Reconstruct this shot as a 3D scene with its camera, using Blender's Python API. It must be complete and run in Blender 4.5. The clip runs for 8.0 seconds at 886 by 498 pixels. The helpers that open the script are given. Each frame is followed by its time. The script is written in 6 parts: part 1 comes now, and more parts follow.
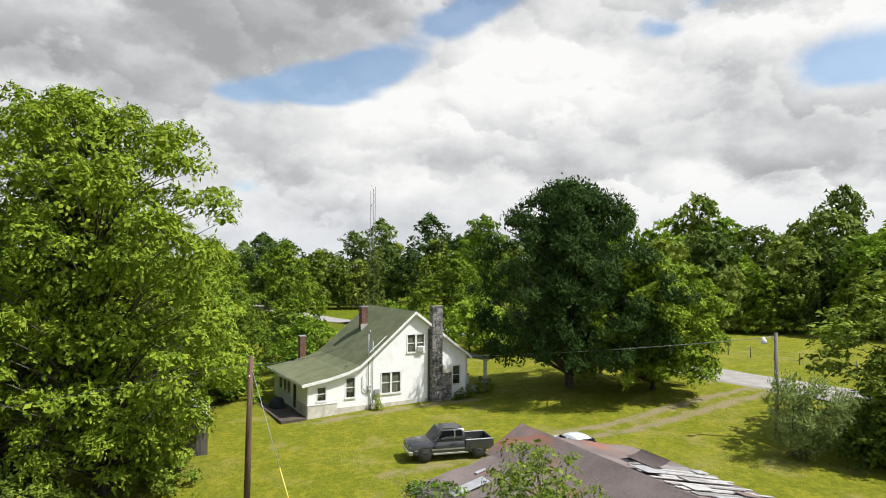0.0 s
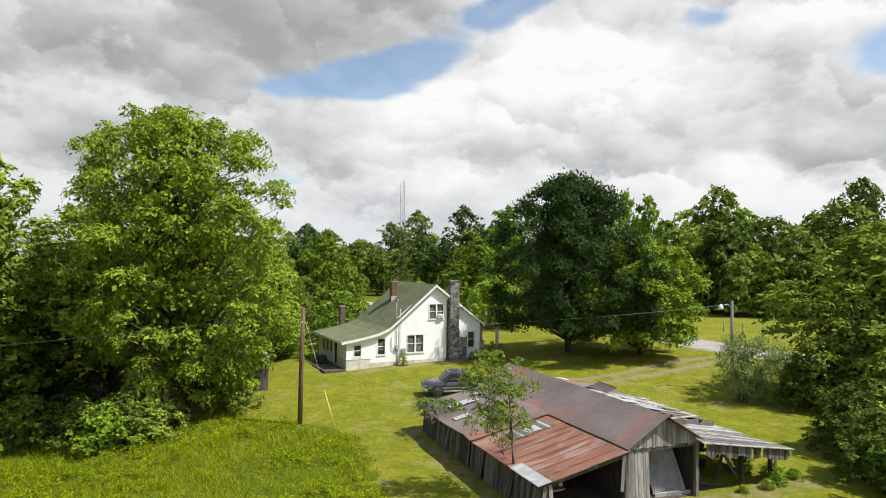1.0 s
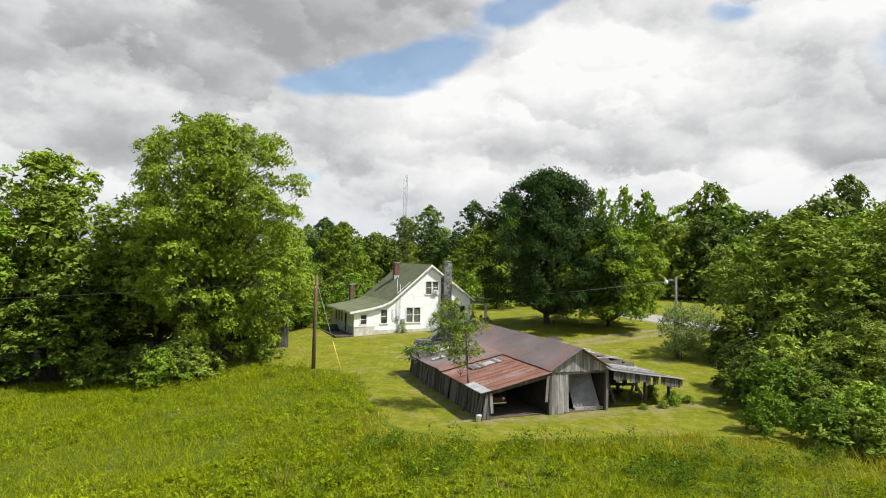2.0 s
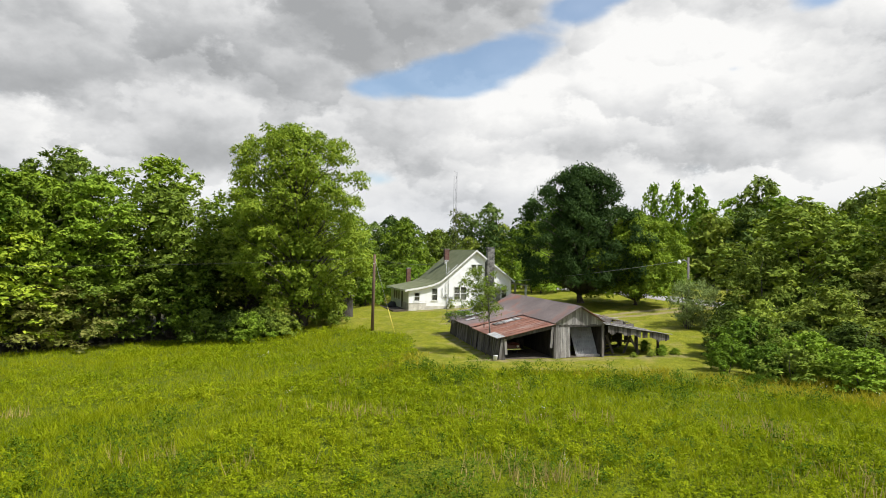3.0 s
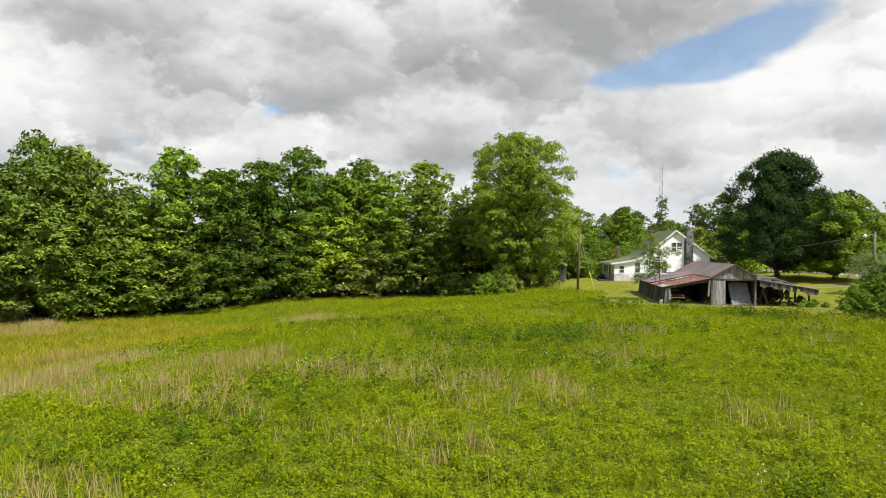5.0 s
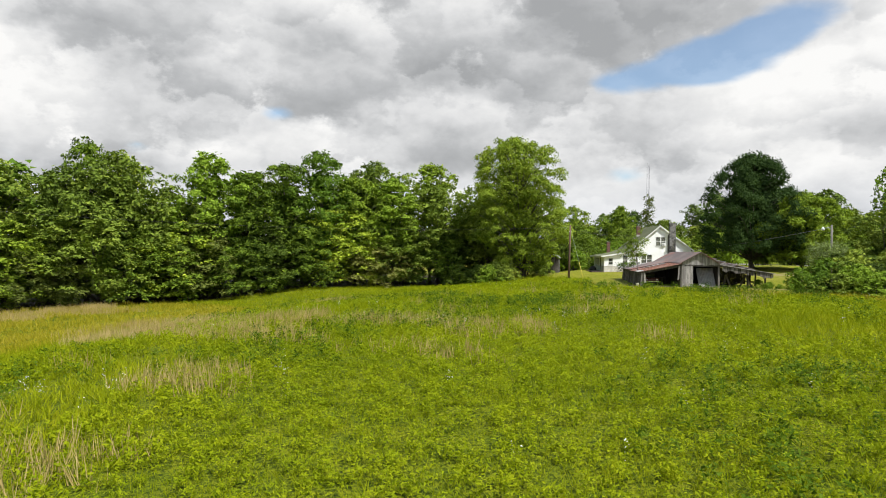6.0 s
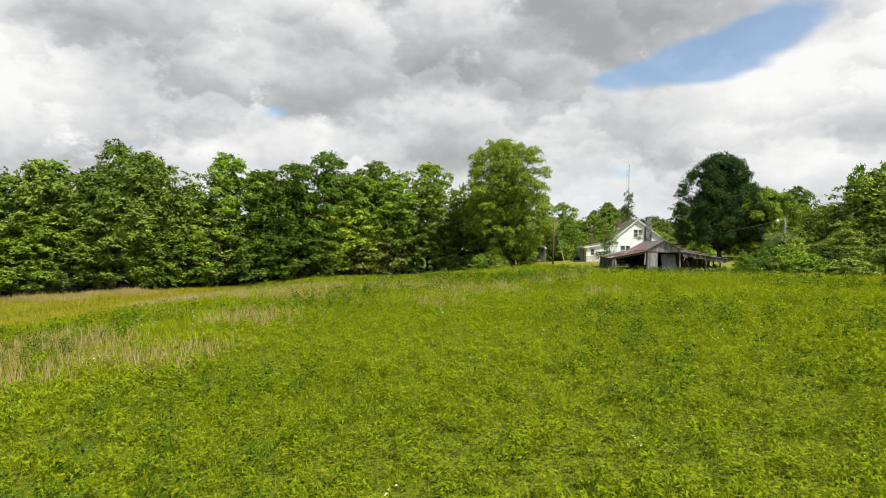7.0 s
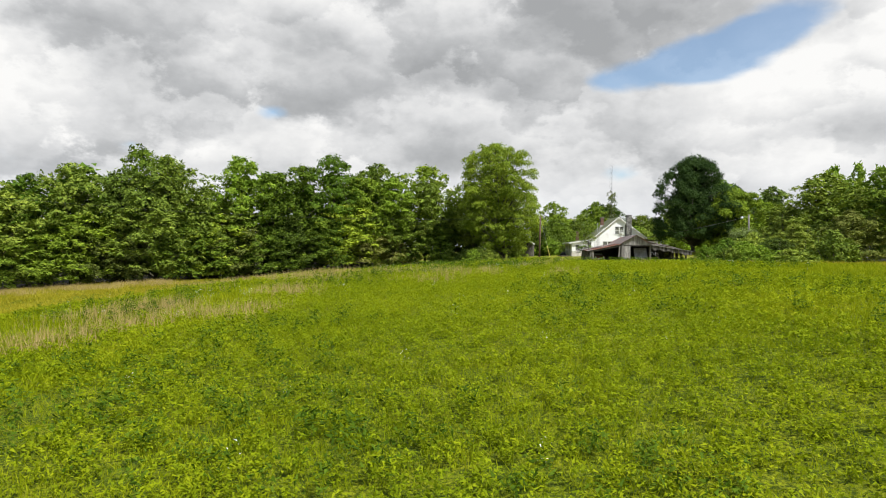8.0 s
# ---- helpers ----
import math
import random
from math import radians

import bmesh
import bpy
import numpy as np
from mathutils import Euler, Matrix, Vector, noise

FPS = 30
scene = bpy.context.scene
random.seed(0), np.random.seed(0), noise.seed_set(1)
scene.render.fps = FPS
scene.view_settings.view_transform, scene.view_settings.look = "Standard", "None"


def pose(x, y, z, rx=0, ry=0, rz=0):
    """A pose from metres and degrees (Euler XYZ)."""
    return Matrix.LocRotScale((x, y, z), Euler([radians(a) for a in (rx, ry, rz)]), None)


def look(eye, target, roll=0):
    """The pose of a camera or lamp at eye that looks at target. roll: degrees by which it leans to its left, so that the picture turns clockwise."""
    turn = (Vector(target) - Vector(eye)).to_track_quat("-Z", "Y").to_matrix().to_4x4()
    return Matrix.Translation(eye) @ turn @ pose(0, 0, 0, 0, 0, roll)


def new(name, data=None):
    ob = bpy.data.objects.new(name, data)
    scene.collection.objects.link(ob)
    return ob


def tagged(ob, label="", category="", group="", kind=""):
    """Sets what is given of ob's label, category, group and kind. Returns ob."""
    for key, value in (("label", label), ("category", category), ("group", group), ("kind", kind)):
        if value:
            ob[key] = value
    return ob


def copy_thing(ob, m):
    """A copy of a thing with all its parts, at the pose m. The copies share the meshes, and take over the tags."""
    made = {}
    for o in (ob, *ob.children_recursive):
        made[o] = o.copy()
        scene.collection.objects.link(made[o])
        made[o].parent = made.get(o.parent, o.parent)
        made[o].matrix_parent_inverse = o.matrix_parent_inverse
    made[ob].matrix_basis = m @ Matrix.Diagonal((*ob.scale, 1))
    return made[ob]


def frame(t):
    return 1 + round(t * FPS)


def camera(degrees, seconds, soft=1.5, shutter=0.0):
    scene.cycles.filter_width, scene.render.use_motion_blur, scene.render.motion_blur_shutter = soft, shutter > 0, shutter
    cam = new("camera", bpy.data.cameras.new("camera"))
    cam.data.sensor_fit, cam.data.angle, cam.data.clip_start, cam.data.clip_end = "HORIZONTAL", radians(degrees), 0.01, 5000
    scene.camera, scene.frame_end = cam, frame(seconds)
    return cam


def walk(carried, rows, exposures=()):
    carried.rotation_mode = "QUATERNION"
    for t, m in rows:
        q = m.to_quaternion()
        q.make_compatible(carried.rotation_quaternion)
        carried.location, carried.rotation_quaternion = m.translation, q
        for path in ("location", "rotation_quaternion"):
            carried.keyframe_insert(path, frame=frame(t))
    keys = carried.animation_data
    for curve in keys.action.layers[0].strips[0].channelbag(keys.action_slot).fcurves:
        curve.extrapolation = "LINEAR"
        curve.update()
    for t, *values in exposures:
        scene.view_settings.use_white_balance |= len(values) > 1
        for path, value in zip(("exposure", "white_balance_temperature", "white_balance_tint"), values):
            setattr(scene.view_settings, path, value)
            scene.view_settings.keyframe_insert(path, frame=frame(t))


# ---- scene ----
cam = camera(69.9, 8.0, soft=1.0)
PATH = [
    (0, (2.328, -0.629, 11.632), (2.202, 1.366, 11.683), 0.3),
    (0.5, (3.659, -5.135, 11.179), (3.465, -3.144, 11.214), 0.3),
    (1, (5.133, -9.735, 10.444), (4.881, -7.751, 10.474), 0.6),
    (1.5, (6.9, -14.476, 9.671), (6.618, -12.496, 9.696), 0.8),
    (1.7, (7.69, -16.259, 9.497), (7.393, -14.281, 9.515), 0.9),
    (2.8, (12.576, -26.452, 7.539), (12.144, -24.499, 7.567), 1.0),
    (3, (13.505, -28.22, 7.357), (12.986, -26.288, 7.374), 0.9),
    (3.5, (15.992, -32.051, 6.718), (15.265, -30.188, 6.727), 0.9),
    (4, (18.596, -35.922, 6.053), (17.677, -34.145, 6.056), 0.9),
    (4.5, (21.503, -39.991, 5.352), (20.435, -38.301, 5.354), 0.9),
    (5, (24.311, -43.752, 4.835), (23.121, -42.145, 4.831), 1.0),
    (5.2, (25.434, -45.204, 4.681), (24.221, -43.613, 4.67), 1.3),
    (6.3, (31.489, -53.485, 3.164), (30.291, -51.884, 3.17), 0.8),
    (6.5, (32.776, -55.055, 2.96), (31.577, -53.455, 2.958), 0.9),
    (7, (35.67, -58.688, 2.391), (34.474, -57.085, 2.39), 0.8),
    (7.5, (38.513, -62.213, 1.914), (37.319, -60.608, 1.914), 0.8),
    (8, (41.336, -65.78, 1.551), (40.145, -64.172, 1.551), 0.7),
]
walk(cam, [(t, look(eye, target, roll)) for t, eye, target, roll in PATH])
scene.view_settings.exposure = 0.25
CLOUD_SEED = 3.7
# bearings (degrees left of +y, degrees up), reach and amount: heaps of cloud, blue rifts, grey undersides
SKY_HEAPS = [(28, 19.5, 0.40, 0.25), (12, 24, 0.22, 0.25), (54, 17, 0.42, 0.2), (-6, 17.5, 0.40, 0.2), (-25, 20, 0.3, 0.15), (8, 9.5, 0.4, 0.2), (45, 8, 0.5, 0.2), (-30, 8, 0.4, 0.15)]
SKY_RIFTS = [(22.5, 14.5, 0.10, -0.26), (17.4, 15.2, 0.12, -0.40), (12.6, 16.0, 0.12, -0.44), (8.6, 17.9, 0.10, -0.42), (3.8, 21.2, 0.09, -0.42), (-0.5, 22.9, 0.08, -0.34),
             (-15.9, 19.6, 0.09, -0.40), (-19.5, 21.6, 0.07, -0.3), (-29.5, 15.5, 0.13, -0.44), (-9.5, 15.3, 0.05, -0.26), (51.7, 11.6, 0.07, -0.36), (62.8, 8.2, 0.06, -0.26), (20.8, 6.6, 0.05, -0.2)]
SKY_SHADE = [(31, 18.4, 0.34, 0.40), (19, 19.4, 0.25, 0.36), (10.8, 21.8, 0.17, 0.34), (54, 16.0, 0.34, 0.30), (1.5, 13.6, 0.16, 0.24), (-20, 14.4, 0.18, 0.26), (39, 8.2, 0.18, 0.22), (57, 6.8, 0.2, 0.22), (-8, 10, 0.14, 0.16)]

# ---- daylight: sun high over the road side, broken cloud ----
SUN_TO = Vector((0.565, -0.10, 0.82)).normalized()
sun_data = bpy.data.lights.new("sun", "SUN")
sun_data.energy, sun_data.angle, sun_data.color = 5.0, radians(0.6), (1.0, 0.97, 0.925)
sun_lamp = new("sun", sun_data)
sun_lamp.matrix_basis = Matrix.Translation((60, 0, 80)) @ SUN_TO.to_track_quat("Z", "Y").to_matrix().to_4x4()


def link(nt, a, b):
    nt.links.new(a, b)


def node(nt, kind, **values):
    n = nt.nodes.new(kind)
    for key, value in values.items():
        if key == "op":
            n.operation = value
        elif key == "kind":
            n.type = value
        elif key == "blend":
            n.blend_type = value
        else:
            n.inputs[key.replace("_", " ")].default_value = value
    return n


def math_node(nt, op, a, b=None, clamp=False):
    n = nt.nodes.new("ShaderNodeMath")
    n.operation, n.use_clamp = op, clamp
    for i, v in enumerate((a, b)):
        if v is None:
            continue
        if isinstance(v, (int, float)):
            n.inputs[i].default_value = v
        else:
            link(nt, v, n.inputs[i])
    return n.outputs[0]


def vec_node(nt, op, a, b=None):
    n = nt.nodes.new("ShaderNodeVectorMath")
    n.operation = op
    for i, v in enumerate((a, b)):
        if v is None:
            continue
        if isinstance(v, tuple):
            n.inputs[i].default_value = v
        else:
            link(nt, v, n.inputs[i])
    return n.outputs["Value"] if op in ("DOT_PRODUCT", "LENGTH", "DISTANCE") else n.outputs["Vector"]


def ramp(nt, fac, stops, smooth=True):
    n = nt.nodes.new("ShaderNodeValToRGB")
    n.color_ramp.interpolation = "EASE" if smooth else "LINEAR"
    while len(n.color_ramp.elements) < len(stops):
        n.color_ramp.elements.new(0.5)
    for el, (pos, col) in zip(n.color_ramp.elements, stops):
        el.position = pos
        el.color = (*col, 1) if isinstance(col, tuple) else (col, col, col, 1)
    link(nt, fac, n.inputs[0])
    return n.outputs[0]


def mix(nt, fac, a, b, blend="MIX"):
    n = nt.nodes.new("ShaderNodeMix")
    n.data_type, n.blend_type = "RGBA", blend
    for slot, v in ((0, fac), (6, a), (7, b)):
        if isinstance(v, (int, float)):
            n.inputs[slot].default_value = v
        elif isinstance(v, tuple):
            n.inputs[slot].default_value = (*v, 1)
        else:
            link(nt, v, n.inputs[slot])
    return n.outputs[2]


def noise_tex(nt, vec, scale, detail=4.0, rough=0.55, dist=0.0, out="Fac"):
    n = node(nt, "ShaderNodeTexNoise", Scale=scale, Detail=detail, Roughness=rough, Distortion=dist)
    if vec is not None:
        link(nt, vec, n.inputs["Vector"])
    return n.outputs[out]


world = bpy.data.worlds.new("world")
scene.world = world
world.use_nodes = True
wt = world.node_tree
wt.nodes.clear()
sky = wt.nodes.new("ShaderNodeTexSky")
sky.sky_type, sky.sun_disc = "NISHITA", False
sky.sun_elevation = math.asin(SUN_TO.z)
sky.sun_rotation = math.atan2(SUN_TO.x, SUN_TO.y)
sky.air_density, sky.dust_density, sky.ozone_density = 1.0, 1.2, 1.2
way = wt.nodes.new("ShaderNodeTexCoord").outputs["Generated"]
sep = wt.nodes.new("ShaderNodeSeparateXYZ")
link(wt, way, sep.inputs[0])
# a broken layer of cumulus: noise over the sky's directions, squashed in height, with bright tops and grey bases
def squashed(v, k):
    n = wt.nodes.new("ShaderNodeVectorMath")
    n.operation = "MULTIPLY"
    link(wt, v, n.inputs[0])
    n.inputs[1].default_value = (1.0, 1.0, k)
    return n.outputs[0]


def bearing(left, up_):
    a, e = radians(left), radians(up_)
    return (-math.sin(a) * math.cos(e), math.cos(a) * math.cos(e), math.sin(e))


def bump_at(v, direction, size, amount):
    """Adds cloud (or clears it, with a negative amount) round one direction of the sky."""
    near = vec_node(wt, "LENGTH", squashed(vec_node(wt, "SUBTRACT", v, direction), 2.4))
    f = math_node(wt, "SUBTRACT", 1.0, math_node(wt, "DIVIDE", near, size), clamp=True)
    return math_node(wt, "MULTIPLY", f, amount)


def cloud_noise(v, squash, scale, detail, rough, dist=0.1):
    return noise_tex(wt, vec_node(wt, "ADD", squashed(v, squash), (CLOUD_SEED, 1.3, 0.4)), scale, detail, rough, dist)


def billow(v, squash, scale):
    """Rounded heaps: the inverse of a fractal cell distance, over a warped sky."""
    p = vec_node(wt, "ADD", squashed(v, squash), (CLOUD_SEED, 1.3, 0.4))
    warp = noise_tex(wt, p, 4.0, 5.0, 0.5, 0.0, "Color")
    p = vec_node(wt, "ADD", p, vec_node(wt, "MULTIPLY", vec_node(wt, "SUBTRACT", warp, (0.5, 0.5, 0.5)), (0.30, 0.30, 0.30)))
    n = node(wt, "ShaderNodeTexVoronoi", Scale=scale, Detail=3.0, Roughness=0.5, Lacunarity=2.2)
    n.feature, n.normalize = "F1", True
    link(wt, p, n.inputs["Vector"])
    return math_node(wt, "SUBTRACT", 1.0, n.outputs["Distance"])


def bumps(rows, start=0.0):
    total = start
    for left, up_, size, amount in rows:
        b = bump_at(way, bearing(left, up_), size, amount)
        total = b if isinstance(total, float) and total == 0.0 else math_node(wt, "ADD", total, b)
    return total


def puffs(squash, scale, warp, smooth):
    """Separate cumulus puffs: how high a direction lies within its own puff, so that tops are bright and bases grey."""
    p = vec_node(wt, "ADD", squashed(way, squash), (CLOUD_SEED, 1.3, 0.4))
    w = vec_node(wt, "SUBTRACT", noise_tex(wt, p, scale * 1.1, 6.0, 0.6, 0.0, "Color"), (0.5, 0.5, 0.5))
    p = vec_node(wt, "ADD", p, vec_node(wt, "MULTIPLY", w, (warp, warp, warp)))
    n = node(wt, "ShaderNodeTexVoronoi", Scale=scale)
    n.feature = "SMOOTH_F1"
    n.inputs["Smoothness"].default_value = smooth
    link(wt, p, n.inputs["Vector"])
    rel = vec_node(wt, "DOT_PRODUCT", vec_node(wt, "SUBTRACT", p, n.outputs["Position"]), (0.30, 0.05, 0.95))
    return math_node(wt, "MULTIPLY", rel, scale)


lit_from = vec_node(wt, "ADD", way, (0.02, 0.0, 0.048))
heap = billow(way, 1.8, 4.4)
texture = cloud_noise(way, 1.8, 5.0, 9.0, 0.56)
soft_ = cloud_noise(way, 2.2, 2.6, 3.0, 0.5)
cover = math_node(wt, "ADD", math_node(wt, "MULTIPLY", texture, 0.50), math_node(wt, "MULTIPLY", heap, 0.40))
cover = math_node(wt, "ADD", cover, math_node(wt, "MULTIPLY", soft_, 0.20))
cover = bumps(SKY_RIFTS, bumps(SKY_HEAPS, cover))
# overhead the cloud thins out to open blue
open_up = ramp(wt, sep.outputs[2], [(0.40, 0.0), (0.56, 0.75)])
cover = math_node(wt, "SUBTRACT", cover, open_up)
density = ramp(wt, cover, [(0.44, 0.20), (0.62, 1.0)])
# where there is less cloud above a point it is a sunlit top; where there is more it is a shaded base
fluff = math_node(wt, "SUBTRACT", cloud_noise(way, 1.9, 5.2, 5.0, 0.45), cloud_noise(lit_from, 1.9, 5.2, 5.0, 0.45))
lift = math_node(wt, "ADD", math_node(wt, "MULTIPLY", puffs(1.8, 4.4, 0.30, 0.5), 0.50), 0.70)
lift = math_node(wt, "ADD", lift, math_node(wt, "MULTIPLY", puffs(1.5, 8.5, 0.30, 0.45), 0.36))
lift = math_node(wt, "ADD", lift, math_node(wt, "MULTIPLY", fluff, 1.0))
lift = math_node(wt, "ADD", lift, math_node(wt, "MULTIPLY", math_node(wt, "SUBTRACT", soft_, 0.5), 1.2))
lift = math_node(wt, "SUBTRACT", lift, bumps(SKY_SHADE), clamp=True)
cloud = ramp(wt, lift, [(0.0, (0.40, 0.41, 0.42)), (0.3, (0.53, 0.54, 0.55)), (0.62, (0.76, 0.765, 0.77)), (1.0, (1.0, 0.995, 0.98))], smooth=False)
cloud = mix(wt, 1.0, cloud, (8.6, 8.6, 8.6), "MULTIPLY")
haze = ramp(wt, sep.outputs[2], [(0.0, 0.6), (0.15, 0.0)])
sky_col = mix(wt, haze, mix(wt, density, mix(wt, 1.0, sky.outputs[0], (1.30, 1.42, 1.45), "MULTIPLY"), cloud), (6.2, 6.5, 7.0))
bg = node(wt, "ShaderNodeBackground", Strength=0.095)
link(wt, sky_col, bg.inputs["Color"])
out_w = wt.nodes.new("ShaderNodeOutputWorld")
link(wt, bg.outputs[0], out_w.inputs[0])

# ---- materials ----
def material(name):
    m = bpy.data.materials.new(name)
    m.use_nodes = True
    nt = m.node_tree
    nt.nodes.clear()
    bsdf = nt.nodes.new("ShaderNodeBsdfPrincipled")
    out = nt.nodes.new("ShaderNodeOutputMaterial")
    link(nt, bsdf.outputs[0], out.inputs[0])
    return m, nt, bsdf, out


def obj_coord(nt):
    return nt.nodes.new("ShaderNodeTexCoord").outputs["Object"]


def world_pos(nt):
    return nt.nodes.new("ShaderNodeNewGeometry").outputs["Position"]


def bumped(nt, bsdf, height, strength, distance=0.02):
    b = node(nt, "ShaderNodeBump", Strength=strength, Distance=distance)
    link(nt, height, b.inputs["Height"])
    link(nt, b.outputs[0], bsdf.inputs["Normal"])


def surface(name, dark, light, scale=3.0, rough=0.7, metal=0.0, bump=0.3, fine=40.0, stain=None, stain_amount=0.4, stretch=(1, 1, 1), piece=0.0, spec=0.5):
    """A worn surface: two colours over a coarse and a fine noise, a third colour in stains, and a fine relief."""
    m, nt, bsdf, out = material(name)
    mp = nt.nodes.new("ShaderNodeMapping")
    mp.inputs["Scale"].default_value = stretch
    link(nt, obj_coord(nt), mp.inputs[0])
    vec = mp.outputs[0]
    if piece:
        info = nt.nodes.new("ShaderNodeObjectInfo")
        vec = vec_node(nt, "ADD", vec, math_node(nt, "MULTIPLY", info.outputs["Random"], 37.0))
    a = noise_tex(nt, vec, scale, 5.0)
    b = noise_tex(nt, vec, fine, 3.0)
    f = math_node(nt, "ADD", math_node(nt, "MULTIPLY", a, 0.7), math_node(nt, "MULTIPLY", b, 0.3))
    if piece:
        f = math_node(nt, "ADD", f, math_node(nt, "MULTIPLY", math_node(nt, "SUBTRACT", info.outputs["Random"], 0.5), piece))
    col = mix(nt, ramp(nt, f, [(0.34, 0.0), (0.66, 1.0)]), dark, light)
    if stain:
        s = ramp(nt, noise_tex(nt, vec, scale * 0.6, 6.0, 0.65, 0.6), [(0.50, 0.0), (0.64, 1.0)])
        col = mix(nt, math_node(nt, "MULTIPLY", s, stain_amount), col, stain)
    link(nt, col, bsdf.inputs["Base Color"])
    bsdf.inputs["Roughness"].default_value = rough
    bsdf.inputs["Metallic"].default_value = metal
    bsdf.inputs["Specular IOR Level"].default_value = spec
    if bump:
        bumped(nt, bsdf, f, bump)
    return m


def leaf_material(name, shade, mid, tip, clear=0.25, rough=0.8):
    """Foliage: colour varies leaf by leaf, tree by tree and in broad patches; part of the light passes through."""
    m, nt, bsdf, out = material(name)
    isl = nt.nodes.new("ShaderNodeNewGeometry").outputs["Random Per Island"]
    tree = nt.nodes.new("ShaderNodeObjectInfo").outputs["Random"]
    pos = world_pos(nt)
    patch = math_node(nt, "ADD", math_node(nt, "MULTIPLY", noise_tex(nt, pos, 0.30, 3.0), 0.5), math_node(nt, "MULTIPLY", noise_tex(nt, pos, 1.3, 2.0), 0.5))
    f = math_node(nt, "ADD", math_node(nt, "MULTIPLY", isl, 0.36), math_node(nt, "MULTIPLY", patch, 0.62))
    f = math_node(nt, "ADD", f, math_node(nt, "MULTIPLY", math_node(nt, "SUBTRACT", tree, 0.5), 0.52))
    col = ramp(nt, f, [(0.2, shade), (0.52, mid), (0.85, tip)], smooth=False)
    link(nt, col, bsdf.inputs["Base Color"])
    bsdf.inputs["Roughness"].default_value = rough
    bsdf.inputs["Specular IOR Level"].default_value = 0.1
    tr = nt.nodes.new("ShaderNodeBsdfTranslucent")
    link(nt, mix(nt, 0.5, col, mix(nt, 1.0, col, (1.5, 1.5, 0.35), "MULTIPLY")), tr.inputs["Color"])
    ms = node(nt, "ShaderNodeMixShader", Fac=clear * 0.65)
    link(nt, bsdf.outputs[0], ms.inputs[1])
    link(nt, tr.outputs[0], ms.inputs[2])
    link(nt, ms.outputs[0], out.inputs[0])
    return m


LEAF_WALNUT = leaf_material("walnut_leaves", (0.053, 0.094, 0.011), (0.155, 0.232, 0.020), (0.325, 0.40, 0.040), 0.28)
LEAF_MAPLE = leaf_material("maple_leaves", (0.030, 0.060, 0.014), (0.070, 0.120, 0.026), (0.16, 0.22, 0.05), 0.22)
LEAF_WOOD = leaf_material("wood_leaves", (0.070, 0.118, 0.012), (0.200, 0.290, 0.024), (0.40, 0.48, 0.042), 0.28)
LEAF_FAR = leaf_material("far_leaves", (0.055, 0.092, 0.019), (0.128, 0.182, 0.032), (0.24, 0.29, 0.055), 0.3)
LEAF_OAK = leaf_material("oak_leaves", (0.054, 0.087, 0.013), (0.140, 0.195, 0.026), (0.28, 0.33, 0.048), 0.25)
LEAF_SHADE = leaf_material("shade_leaves", (0.062, 0.100, 0.015), (0.162, 0.230, 0.029), (0.32, 0.385, 0.052), 0.25)
LEAF_LIGHT = leaf_material("young_leaves", (0.085, 0.155, 0.015), (0.165, 0.265, 0.022), (0.28, 0.39, 0.038), 0.28)
LEAF_OLIVE = leaf_material("olive_leaves", (0.075, 0.105, 0.020), (0.165, 0.195, 0.036), (0.30, 0.29, 0.08), 0.3)
LEAF_WILLOW = leaf_material("willow_leaves", (0.10, 0.15, 0.045), (0.19, 0.25, 0.08), (0.31, 0.37, 0.13), 0.35)
BARK = surface("bark", (0.045, 0.036, 0.028), (0.13, 0.11, 0.09), 6.0, 0.9, bump=0.6, stretch=(1, 1, 0.3))
SIDING = surface("white_siding", (0.84, 0.84, 0.84), (0.90, 0.90, 0.90), 1.2, 0.6, bump=0.05, stain=(0.66, 0.65, 0.62), stain_amount=0.3)
TRIM = surface("white_trim", (0.68, 0.68, 0.66), (0.82, 0.82, 0.80), 3.0, 0.55, bump=0.05)
CREAM = surface("cream_concrete", (0.48, 0.45, 0.39), (0.66, 0.63, 0.57), 2.2, 0.9, bump=0.3, stain=(0.35, 0.32, 0.27))
SHINGLE = surface("green_shingle", (0.122, 0.136, 0.072), (0.168, 0.180, 0.102), 1.1, 0.9, bump=0.35, fine=30, stain=(0.20, 0.21, 0.13), stain_amount=0.35, spec=0.1)
BRICK = surface("red_brick", (0.13, 0.065, 0.048), (0.23, 0.115, 0.085), 5.0, 0.9, bump=0.4, stain=(0.10, 0.075, 0.065))
STONE = surface("field_stone", (0.075, 0.072, 0.070), (0.30, 0.29, 0.275), 5.0, 0.9, bump=0.5, stain=(0.040, 0.038, 0.036), stain_amount=0.75, piece=0.25)
MORTAR = surface("mortar", (0.20, 0.19, 0.18), (0.36, 0.35, 0.33), 4.0, 0.95, bump=0.4, stain=(0.06, 0.055, 0.05))
# weathered grey board, darkened in colour for the barn's shaded left wall
GREY_SHADEWOOD = surface("weathered_shaded_board", (0.055, 0.050, 0.045), (0.175, 0.160, 0.145), 5.0, 0.9, bump=0.5, fine=60, stain=(0.07, 0.055, 0.045), stain_amount=0.6, stretch=(1, 1, 0.12), piece=0.35, spec=0.2)
# dark timber, its colour lowered to carry the barn interior's shade
DARK_SHADEWOOD = surface("dark_shaded_timber", (0.020, 0.017, 0.015), (0.058, 0.050, 0.042), 5.0, 0.9, bump=0.4, stretch=(1, 1, 0.2))
